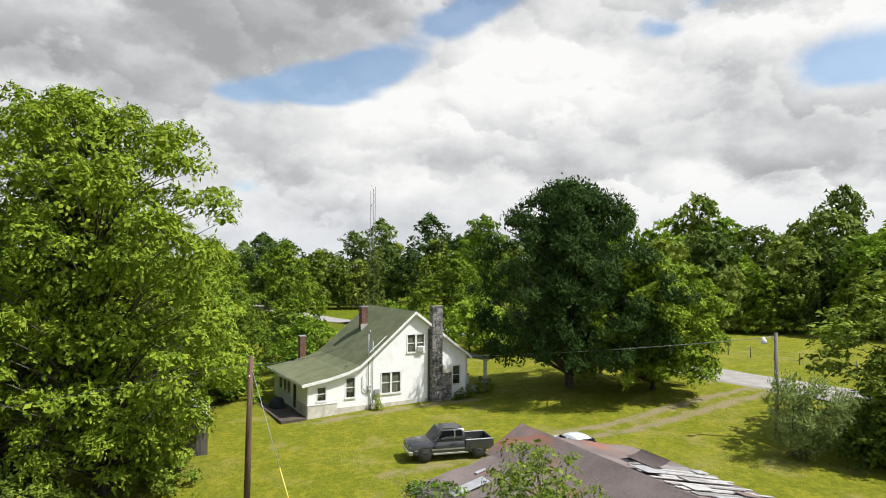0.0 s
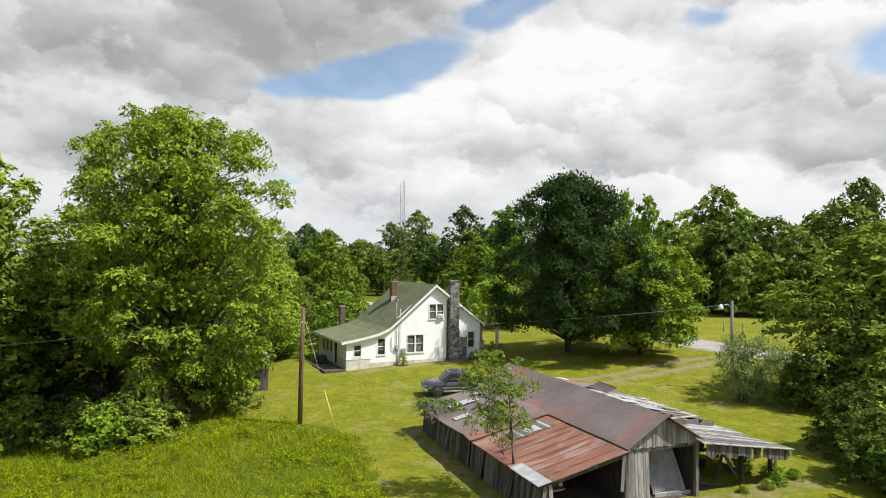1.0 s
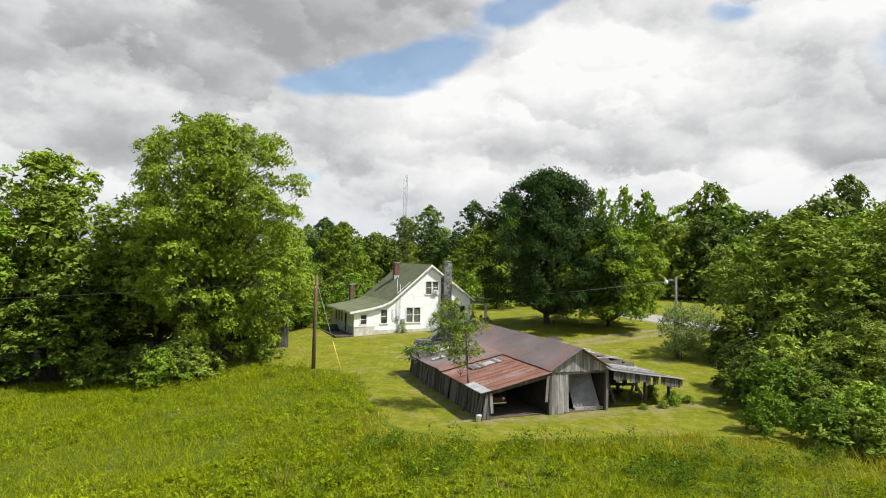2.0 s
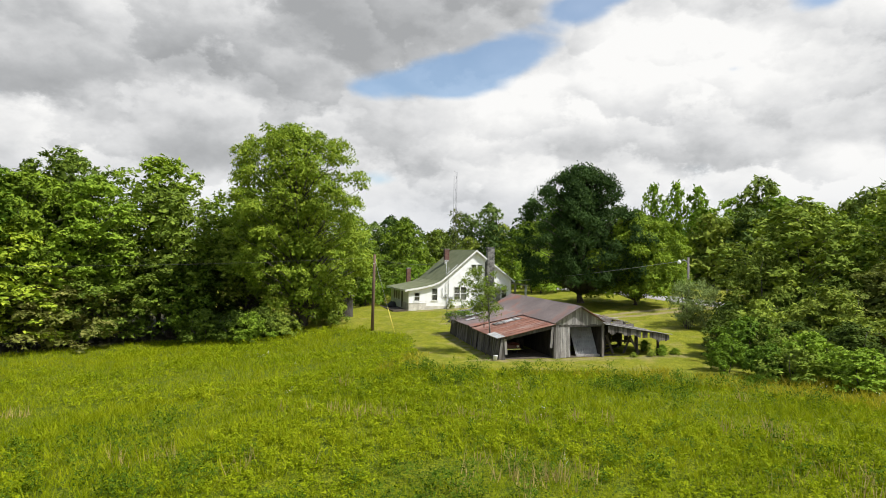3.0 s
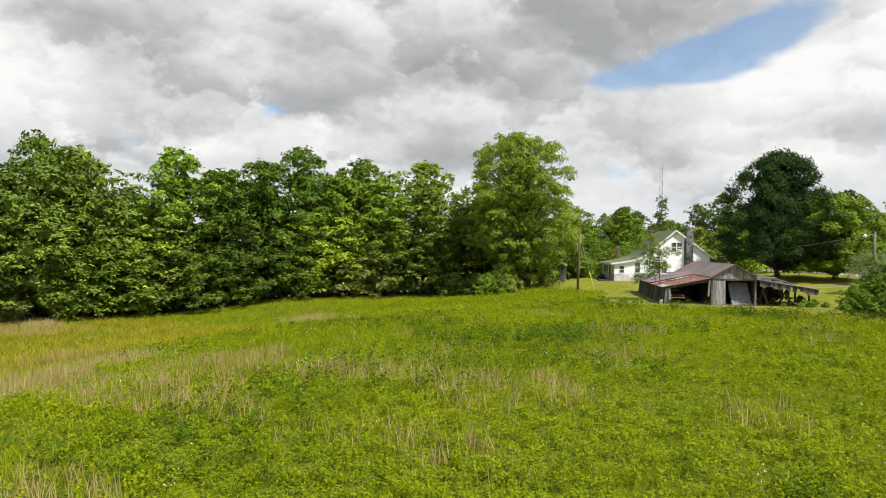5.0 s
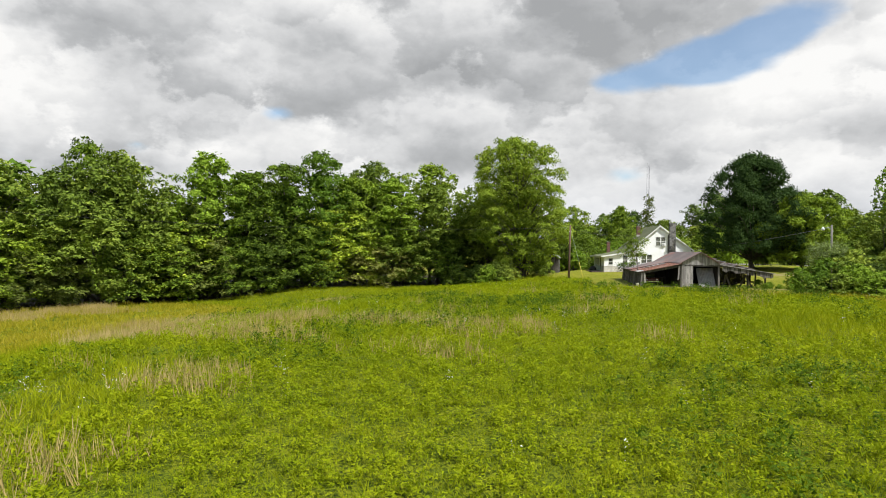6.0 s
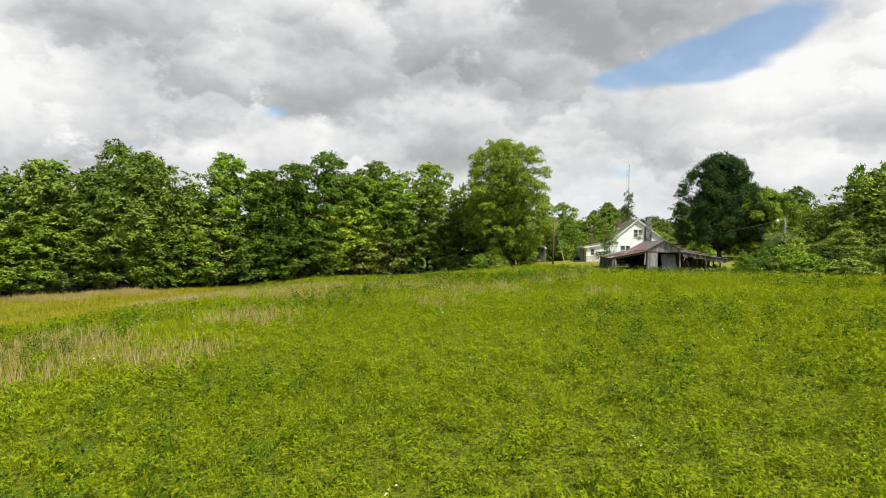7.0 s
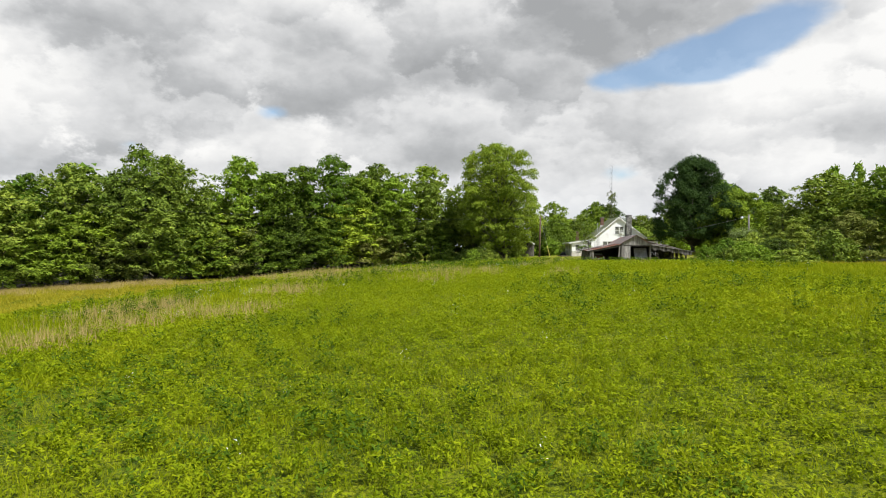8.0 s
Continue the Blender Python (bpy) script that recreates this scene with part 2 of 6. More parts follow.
SHAKE = surface("silvered_shake", (0.15, 0.142, 0.132), (0.38, 0.365, 0.34), 4.0, 0.9, bump=0.5, stain=(0.10, 0.09, 0.085), stain_amount=0.6, stretch=(1, 0.2, 1), piece=0.6, spec=0.2)
ROOF_BROWN = surface("oxidised_roll_roofing", (0.138, 0.106, 0.096), (0.232, 0.186, 0.166), 0.38, 0.7, bump=0.2, fine=9, stain=(0.300, 0.125, 0.080), stain_amount=0.85, spec=0.35)
ROOF_RUST = surface("rusted_sheet_iron", (0.175, 0.072, 0.045), (0.300, 0.135, 0.085), 0.9, 0.65, metal=0.1, bump=0.2, fine=14, stain=(0.40, 0.30, 0.25), stain_amount=0.55, stretch=(0.45, 1.6, 1))
# same old boards, paler in colour for the sunlit barn front
PALE_SUNWOOD = surface("silver_grey_sunlit_board", (0.16, 0.15, 0.14), (0.38, 0.36, 0.335), 5.0, 0.9, bump=0.5, fine=60, stain=(0.14, 0.115, 0.10), stain_amount=0.45, stretch=(1, 1, 0.12), piece=0.22, spec=0.2)
PALEBOARD = surface("bare_silver_board", (0.27, 0.26, 0.245), (0.48, 0.465, 0.44), 4.0, 0.85, bump=0.4, stain=(0.16, 0.14, 0.125), stain_amount=0.5, stretch=(0.2, 1, 1), piece=0.5, spec=0.2)
EARTH = surface("dry_earth", (0.055, 0.042, 0.030), (0.12, 0.095, 0.068), 2.0, 0.95, bump=0.5, fine=20)
TIN = surface("bare_tin", (0.42, 0.42, 0.42), (0.62, 0.62, 0.61), 2.5, 0.5, metal=0.4, bump=0.1, stain=(0.30, 0.24, 0.2))
POLE = surface("creosote_pole", (0.075, 0.045, 0.03), (0.17, 0.10, 0.065), 4.0, 0.85, bump=0.3, stretch=(1, 1, 0.1))
GREYPOLE = surface("grey_pole", (0.11, 0.10, 0.09), (0.22, 0.20, 0.18), 4.0, 0.85, bump=0.3, stretch=(1, 1, 0.1))
GREYMETAL = surface("grey_metal", (0.32, 0.33, 0.34), (0.46, 0.47, 0.48), 4.0, 0.45, metal=0.5, bump=0.05)
MAST = surface("dull_mast_steel", (0.10, 0.10, 0.11), (0.17, 0.17, 0.18), 4.0, 0.6, metal=0.3, bump=0.05)
BLACK = surface("black_rubber", (0.012, 0.012, 0.012), (0.03, 0.03, 0.03), 8.0, 0.8, bump=0.1)
CLOTH = surface("curtain", (0.66, 0.63, 0.52), (0.82, 0.79, 0.68), 6.0, 0.9, bump=0.2, stretch=(6, 6, 0.4))
CONCRETE = surface("concrete", (0.24, 0.23, 0.21), (0.38, 0.37, 0.34), 2.0, 0.92, bump=0.3, stain=(0.13, 0.12, 0.10))
ROAD = surface("pale_chip_road", (0.27, 0.25, 0.225), (0.36, 0.34, 0.31), 0.8, 0.95, bump=0.2, fine=25, stain=(0.33, 0.30, 0.26))


def glass_material(clear):
    """Old window glass: a wavy reflection over what lies behind it."""
    m, nt, bsdf, out = material("window_glass")
    # olive base colour paints in the meadow's reflection on the panes
    bsdf.inputs["Base Color"].default_value = (0.07, 0.072, 0.055, 1)
    bsdf.inputs["Roughness"].default_value = 0.05
    bsdf.inputs["Specular IOR Level"].default_value = 0.6
    bumped(nt, bsdf, noise_tex(nt, obj_coord(nt), 3.0, 2.0), 0.05, 0.02)
    tr = nt.nodes.new("ShaderNodeBsdfTransparent")
    tr.inputs["Color"].default_value = (0.85, 0.88, 0.86, 1)
    ms = node(nt, "ShaderNodeMixShader", Fac=clear)
    link(nt, bsdf.outputs[0], ms.inputs[1])
    link(nt, tr.outputs[0], ms.inputs[2])
    link(nt, ms.outputs[0], out.inputs[0])
    return m


PANE = glass_material(0.68)
GLASS = glass_material(0.0)
AUTO_GLASS = surface("tinted_glass", (0.006, 0.007, 0.008), (0.010, 0.011, 0.012), 2.0, 0.06, bump=0.0, spec=0.35)
DARK_RIM = surface("dull_rim", (0.05, 0.05, 0.05), (0.09, 0.09, 0.09), 5.0, 0.4, metal=0.6, bump=0.0)


def blade_material(name, root, mid, tip, clear=0.3):
    """Grass and weeds: colour by blade and by broad patches of the meadow."""
    m, nt, bsdf, out = material(name)
    isl = nt.nodes.new("ShaderNodeNewGeometry").outputs["Random Per Island"]
    pos = world_pos(nt)
    patch = math_node(nt, "ADD", math_node(nt, "MULTIPLY", noise_tex(nt, pos, 0.10, 3.0, 0.6), 0.6), math_node(nt, "MULTIPLY", noise_tex(nt, pos, 0.6, 3.0), 0.4))
    f = math_node(nt, "ADD", math_node(nt, "MULTIPLY", isl, 0.4), math_node(nt, "MULTIPLY", math_node(nt, "SUBTRACT", patch, 0.2), 1.0))
    col = ramp(nt, f, [(0.2, root), (0.5, mid), (0.85, tip)], smooth=False)
    link(nt, col, bsdf.inputs["Base Color"])
    bsdf.inputs["Roughness"].default_value = 0.6
    bsdf.inputs["Specular IOR Level"].default_value = 0.04
    tr = nt.nodes.new("ShaderNodeBsdfTranslucent")
    link(nt, col, tr.inputs["Color"])
    ms = node(nt, "ShaderNodeMixShader", Fac=clear)
    link(nt, bsdf.outputs[0], ms.inputs[1])
    link(nt, tr.outputs[0], ms.inputs[2])
    link(nt, ms.outputs[0], out.inputs[0])
    return m


GRASS = blade_material("meadow_blades", (0.132, 0.186, 0.004), (0.270, 0.325, 0.006), (0.38, 0.385, 0.016), 0.38)
GRASS_DRY = blade_material("ripening_blades", (0.205, 0.208, 0.009), (0.375, 0.335, 0.018), (0.50, 0.41, 0.065), 0.38)
WEED = blade_material("broad_weed", (0.122, 0.183, 0.005), (0.258, 0.322, 0.007), (0.38, 0.415, 0.012), 0.4)
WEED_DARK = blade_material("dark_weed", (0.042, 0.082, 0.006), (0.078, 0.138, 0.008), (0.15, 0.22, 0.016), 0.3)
SEED = blade_material("seed_heads", (0.32, 0.24, 0.075), (0.47, 0.36, 0.14), (0.58, 0.46, 0.22), 0.35)
BLOOM = surface("white_bloom", (0.70, 0.70, 0.66), (0.85, 0.85, 0.80), 8.0, 0.8, bump=0.0)
PAINT_GREY = surface("grey_car_paint", (0.085, 0.086, 0.088), (0.105, 0.105, 0.107), 0.6, 0.22, metal=0.5, bump=0.0)
PAINT_SILVER = surface("silver_trim_paint", (0.34, 0.34, 0.34), (0.44, 0.44, 0.44), 2.0, 0.3, metal=0.6, bump=0.0)
PAINT_WHITE = surface("white_car_paint", (0.72, 0.72, 0.72), (0.80, 0.80, 0.80), 2.0, 0.25, bump=0.0)
CHROME = surface("chrome", (0.55, 0.55, 0.55), (0.70, 0.70, 0.70), 5.0, 0.2, metal=1.0, bump=0.0)
LENS = surface("clear_lens", (0.55, 0.55, 0.52), (0.70, 0.70, 0.66), 5.0, 0.15, bump=0.0)
RED_LENS = surface("red_lens", (0.30, 0.02, 0.015), (0.42, 0.03, 0.02), 5.0, 0.2, bump=0.0)
YELLOW = surface("yellow_guard", (0.55, 0.45, 0.06), (0.70, 0.58, 0.10), 5.0, 0.5, bump=0.0)
WIRE = surface("black_cable", (0.02, 0.02, 0.02), (0.045, 0.045, 0.045), 5.0, 0.7, bump=0.0)

# ---- the lie of the land ----
def smooth01(v):
    v = np.clip(v, 0, 1)
    return v * v * (3 - 2 * v)


def land(x, y):
    """Height of the ground: a low crest by the barn, falling away over the field and towards the woods, rising gently to the house."""
    x, y = np.asarray(x, float), np.asarray(y, float)
    fall = np.clip((-10 - y) / 43, 0, 1.05)
    h = -2.75 * fall ** 1.6
    h = h + 0.75 * smooth01((y - 18) / 28) + 0.75 * smooth01((y - 46) / 40)
    h = h + 0.75 * smooth01((y - 43) / 10) * smooth01((x - 1) / 9) * (1 - smooth01((y - 62) / 30))
    left = np.clip(-2 - x, 0, 46) * 0.085
    h = h - np.minimum(left, 2.3 + 0 * left) * (1 - smooth01((y - 22) / 14) * (1 - smooth01((-14 - x) / 12)))
    h = h + 0.12 * np.exp(-((y + 2) / 10) ** 2 - ((x - 8) / 18) ** 2)
    h = h - 0.34 * np.exp(-((x + 12.5) / 6) ** 2 - ((y - 43) / 7) ** 2)
    h = h + 0.026 * (np.clip(x, -75, 42) - 15) * (1 - smooth01((y + 4) / 18))
    h = h + 0.10 * np.sin(x * 0.17 + 1.3) * np.sin(y * 0.13) * smooth01((-y + 8) / 20)
    return h


def ground_z(x, y):
    return float(land(x, y))


def field_edge(x):
    """How far towards the house the rough grass reaches."""
    return np.interp(x, [-60, -14, -7, -4, -1.5, 1.5, 5.6, 13.6, 18.6, 30, 60], [30, 30, 28.5, 26, 19.5, 13.4, 11.8, 14.5, 15.5, 15, 15])


def mesh_from(name, verts, faces, material=None, smooth=False):
    me = bpy.data.meshes.new(name)
    me.from_pydata(verts, [], faces)
    if material:
        me.materials.append(material)
    if smooth:
        me.polygons.foreach_set("use_smooth", [True] * len(me.polygons))
    me.update()
    return me


def quads_mesh(name, pts, material, corners=4):
    """One mesh out of an (n, corners, 3) array of separate faces."""
    pts = np.asarray(pts, np.float32)
    n = len(pts)
    me = bpy.data.meshes.new(name)
    me.vertices.add(n * corners)
    me.vertices.foreach_set("co", pts.reshape(-1))
    me.loops.add(n * corners)
    me.loops.foreach_set("vertex_index", np.arange(n * corners, dtype=np.int32))
    me.polygons.add(n)
    me.polygons.foreach_set("loop_start", np.arange(n, dtype=np.int32) * corners)
    me.polygons.foreach_set("loop_total", np.full(n, corners, np.int32))
    me.materials.append(material)
    me.update(calc_edges=True)
    return me


def axis_steps(lo, hi, step, far):
    mid = np.arange(lo, hi + 0.01, step)
    out, d, s = [], 0.0, step
    while d < far:
        s *= 1.22
        d += s
        out.append(d)
    out = np.array(out)
    return np.concatenate([lo - out[::-1], mid, hi + out])


def ground_material():
    m, nt, bsdf, out = material("ground_cover")
    pos = world_pos(nt)
    field = node(nt, "ShaderNodeAttribute"); field.attribute_name = "field"
    dirt = node(nt, "ShaderNodeAttribute"); dirt.attribute_name = "dirt"
    wood = node(nt, "ShaderNodeAttribute"); wood.attribute_name = "wood"
    broad = noise_tex(nt, pos, 0.11, 4.0)
    mid_ = noise_tex(nt, pos, 0.9, 5.0, 0.6)
    fine = noise_tex(nt, pos, 14.0, 4.0, 0.7)
    tuft = noise_tex(nt, pos, 3.2, 6.0, 0.7)
    lawn = mix(nt, ramp(nt, mid_, [(0.35, 0.0), (0.7, 1.0)]), (0.205, 0.222, 0.015), (0.338, 0.312, 0.028))
    lawn = mix(nt, ramp(nt, broad, [(0.52, 0.0), (0.70, 0.5)]), lawn, (0.37, 0.32, 0.09))
    lawn = mix(nt, ramp(nt, tuft, [(0.36, 0.55), (0.60, 0.0)]), lawn, (0.085, 0.115, 0.010))
    lawn = mix(nt, ramp(nt, noise_tex(nt, pos, 0.35, 5.0, 0.65), [(0.53, 0.0), (0.70, 0.6)]), lawn, (0.38, 0.305, 0.12))
    lawn = mix(nt, math_node(nt, "MULTIPLY", fine, 0.45), lawn, (0.120, 0.145, 0.012))
    grass = mix(nt, ramp(nt, mid_, [(0.3, 0.0), (0.7, 1.0)]), (0.135, 0.178, 0.008), (0.242, 0.262, 0.010))
    # mock foliage: shade between leaves painted as near-black green in the bump's hollows
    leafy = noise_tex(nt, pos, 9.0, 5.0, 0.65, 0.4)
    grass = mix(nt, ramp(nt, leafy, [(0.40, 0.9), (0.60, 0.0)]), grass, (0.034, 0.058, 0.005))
    f = math_node(nt, "ADD", field.outputs["Fac"], math_node(nt, "MULTIPLY", math_node(nt, "SUBTRACT", mid_, 0.5), 0.7))
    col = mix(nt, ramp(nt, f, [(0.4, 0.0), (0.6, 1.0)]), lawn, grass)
    d = math_node(nt, "ADD", dirt.outputs["Fac"], math_node(nt, "MULTIPLY", math_node(nt, "SUBTRACT", mid_, 0.5), 0.9))
    worn = mix(nt, fine, (0.22, 0.17, 0.095), (0.36, 0.30, 0.19))
    col = mix(nt, ramp(nt, d, [(0.45, 0.0), (0.85, 0.85)]), col, worn)
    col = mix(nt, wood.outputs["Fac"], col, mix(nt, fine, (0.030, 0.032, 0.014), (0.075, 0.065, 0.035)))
    link(nt, col, bsdf.inputs["Base Color"])
    bsdf.inputs["Roughness"].default_value = 0.95
    bsdf.inputs["Specular IOR Level"].default_value = 0.1
    bumped(nt, bsdf, math_node(nt, "ADD", fine, math_node(nt, "MULTIPLY", leafy, 1.2)), 0.8, 0.10)
    return m


def along(px, py, pts, width):
    """1 on the polyline, 0 at width from it."""
    best = np.full(px.shape, 1e9)
    for (ax, ay), (bx, by) in zip(pts, pts[1:]):
        l2 = (bx - ax) ** 2 + (by - ay) ** 2
        t = np.clip(((px - ax) * (bx - ax) + (py - ay) * (by - ay)) / l2, 0, 1)
        best = np.minimum(best, np.hypot(px - ax - t * (bx - ax), py - ay - t * (by - ay)))
    return np.clip(1 - best / width, 0, 1)


WOOD_EDGE = [(-110, -95), (-76, -48), (-56, -22), (-47, 0), (-40, 15), (-32, 27), (-23, 33), (-17, 40), (-22, 60)]


def wood_side(x, y):
    """Positive inside the woods, which lie left of the edge line."""
    ex = np.interp(y, [p[1] for p in WOOD_EDGE], [p[0] for p in WOOD_EDGE])
    return ex - x


gx, gy = axis_steps(-62, 52, 0.8, 2600), axis_steps(-70, 76, 0.8, 2600)
GX, GY = np.meshgrid(gx, gy)
GZ = land(GX, GY)
nx = len(gx)
verts = np.stack([GX, GY, GZ], -1).reshape(-1, 3)
ii = (np.arange(len(gy) - 1)[:, None] * nx + np.arange(nx - 1)[None, :]).reshape(-1)
faces = np.stack([ii, ii + 1, ii + nx + 1, ii + nx], -1)
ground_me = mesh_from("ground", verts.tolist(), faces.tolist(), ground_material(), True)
DRIVE = [(27.5, 55.5), (24.8, 52.7), (16.7, 47.1), (11, 42.7), (5, 39.5)]
for key, val in (
    ("field", smooth01((field_edge(GX) - GY) / 1.6 + 0.5) + smooth01((GY - 92) / 12)),
    ("dirt", np.maximum.reduce([
        along(GX, GY, [(x + 0.6, y - 0.6) for x, y in DRIVE], 1.1), along(GX, GY, [(x - 0.6, y + 0.7) for x, y in DRIVE], 1.1), 0.5 * along(GX, GY, DRIVE, 2.6),
        0.72 * along(GX, GY, [(4.3, 15.2), (8.5, 16.6), (14.5, 20.0), (19, 22.5)], 2.6), 0.75 * along(GX, GY, [(5.2, 15.6), (1.6, 22), (-1.4, 28)], 2.0), 0.6 * along(GX, GY, [(-4, 28), (-1.5, 20), (2, 15)], 1.0),
        0.85 * along(GX, GY, [(-9.6, 43.6), (-4.5, 47.0), (2.4, 51.6)], 1.6), 0.8 * along(GX, GY, [(-12.5, 47.5), (-10.5, 43.6)], 1.8), 0.7 * along(GX, GY, [(-3, 33), (3, 36.5)], 2.2), 0.5 * along(GX, GY, [(-8, 27), (-8.8, 31)], 1.5)])),
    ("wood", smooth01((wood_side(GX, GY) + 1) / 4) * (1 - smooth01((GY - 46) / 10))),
):
    attr = ground_me.attributes.new(key, "FLOAT", "POINT")
    attr.data.foreach_set("value", val.reshape(-1).astype(np.float32))
ground = tagged(new("ground", ground_me), "mown lawn and rough green meadow on a gentle slope", "ground", kind="structure")

# ---- trees and shrubs ----
def part(name, bm, mat, parent, label="", smooth=False):
    """Links a bmesh as one mesh object under a thing or a part."""
    me = bpy.data.meshes.new(name)
    bm.to_mesh(me)
    bm.free()
    return part_me(name, me, mat, parent, label, smooth)


def part_me(name, me, mat, parent, label="", smooth=False):
    if mat and not me.materials:
        me.materials.append(mat)
    if smooth:
        me.polygons.foreach_set("use_smooth", [True] * len(me.polygons))
        if len(me.polygons) < 400:
            me.set_sharp_from_angle(angle=radians(38))
    ob = new(name, me)
    ob.parent = parent
    if label:
        ob["label"] = label
    return ob


def tube(points, radii, sides=6):
    """Vertices and faces of a tapered tube along points."""
    vs, fs = [], []
    for k, (p, r) in enumerate(zip(points, radii)):
        p = Vector(p)
        a = Vector(points[min(k + 1, len(points) - 1)]) - Vector(points[max(k - 1, 0)])
        q = a.to_track_quat("Z", "Y")
        for s in range(sides):
            t = 2 * math.pi * s / sides
            vs.append(tuple(p + q @ Vector((r * math.cos(t), r * math.sin(t), 0))))
    for k in range(len(points) - 1):
        for s in range(sides):
            a, b = k * sides + s, k * sides + (s + 1) % sides
            fs.append((a, b, b + sides, a + sides))
    fs.append(tuple(range(sides))[::-1])
    fs.append(tuple(range((len(points) - 1) * sides, len(points) * sides)))
    return vs, fs


def joined_tubes(tubes):
    vs, fs = [], []
    for v, f in tubes:
        o = len(vs)
        vs += v
        fs += [tuple(i + o for i in q) for q in f]
    return vs, fs


def unit(v):
    return v / np.maximum(np.linalg.norm(v, axis=-1, keepdims=True), 1e-6)


def leaves(rng, lobes, count, size, droop=0.0, aspect=0.5, up=0.6, per=9, loose=0.7, corners=4):
    """Leaf sprays over the outer shell of each lobe; each spray is a tuft of folded diamonds round its own twig end: (n, 4, 3)."""
    c = np.array([l[0] for l in lobes])
    r = np.array([l[1] for l in lobes])
    w = (r[:, 0] * r[:, 2]) ** 0.9
    n = max(count // per, 1)
    which = rng.choice(len(lobes), n, p=w / w.sum())
    d = unit(rng.normal(size=(n, 3)))
    d[:, 2] = np.where((d[:, 2] < 0) & (rng.random(n) < 0.72), -d[:, 2], d[:, 2])
    twig = c[which] + d * r[which] * rng.uniform(loose, 1.12, (n, 1)) ** 0.6
    face = unit(d * 0.9 + rng.normal(scale=0.22, size=(n, 3)) + np.array([0, 0, up]))
    twig, face = np.repeat(twig, per, 0), np.repeat(face, per, 0)
    m = len(twig)
    radial = unit(np.cross(face, rng.normal(size=(m, 3))))
    out_ = np.clip(np.abs(rng.normal(scale=1.0, size=(m, 1))), 0, 1.7) * size * 0.95
    p = twig + radial * out_ + face * rng.normal(scale=0.30, size=(m, 1)) * size
    p[:, 2] -= (droop * out_[:, 0] ** 2 / (size * 2.2))
    nrm = unit(face + rng.normal(scale=0.34, size=(m, 3)))
    side = unit(radial + rng.normal(scale=0.4, size=(m, 3)) + np.array([0, 0, -0.6 * droop]))
    cross = unit(np.cross(nrm, side))
    s = size * rng.uniform(0.6, 1.35, (m, 1))
    a, b = side * s, cross * s * aspect
    if corners == 3:
        return np.stack([p - a * 0.45 + b * 0.62, p + a * 0.62, p - a * 0.45 - b * 0.62], 1)
    return np.stack([p - a * 0.5, p + b * 0.5 - nrm * s * 0.08, p + a * 0.55, p - b * 0.5 - nrm * s * 0.08], 1)


def crown_lobes(rng, height, radius, base, count, lobe, profile, lean=(0, 0), uneven=1.0, low=1.0):
    """Leafy clumps, each a rounded pad at the end of a limb, over a crown whose half-width by height is given by profile."""
    hs, ws = [p[0] for p in profile], [p[1] for p in profile]
    out = []
    for k in range(count):
        f = ((k + rng.uniform(0.1, 0.9)) / count) ** low
        az = k * 2.399963 + rng.uniform(-0.5, 0.5)
        # limbs of uneven reach
        bulge = noise.noise((1.3 * math.cos(az), 1.3 * math.sin(az), f * 2.6 + radius * 7.3))
        wide = np.interp(f, hs, ws)
        s = lobe * radius * rng.uniform(0.62, 1.35) * (0.75 + 0.25 * wide)
        wid = max(radius * wide * (0.94 + uneven * 0.42 * bulge) - s * 0.6, 0.0)
        rr = wid * (rng.uniform(0.86, 1.04) if rng.random() < 0.76 else rng.uniform(0.2, 0.75))
        z = base + s * 0.4 + (height - base - s * 1.15) * f + uneven * rng.uniform(-0.35, 0.35)
        out.append(((math.cos(az) * rr + lean[0] * f, math.sin(az) * rr + lean[1] * f, z), (s, s, s * rng.uniform(0.58, 0.85))))
    return out


ROUND = [(0, 0.62), (0.15, 0.88), (0.4, 1.0), (0.65, 0.92), (0.85, 0.64), (0.95, 0.36), (1, 0.08)]
TALL = [(0, 0.7), (0.2, 0.95), (0.5, 1.0), (0.72, 0.9), (0.88, 0.62), (0.96, 0.34), (1, 0.08)]
DOME = [(0, 1.0), (0.3, 1.0), (0.6, 0.86), (0.85, 0.55), (1, 0.1)]


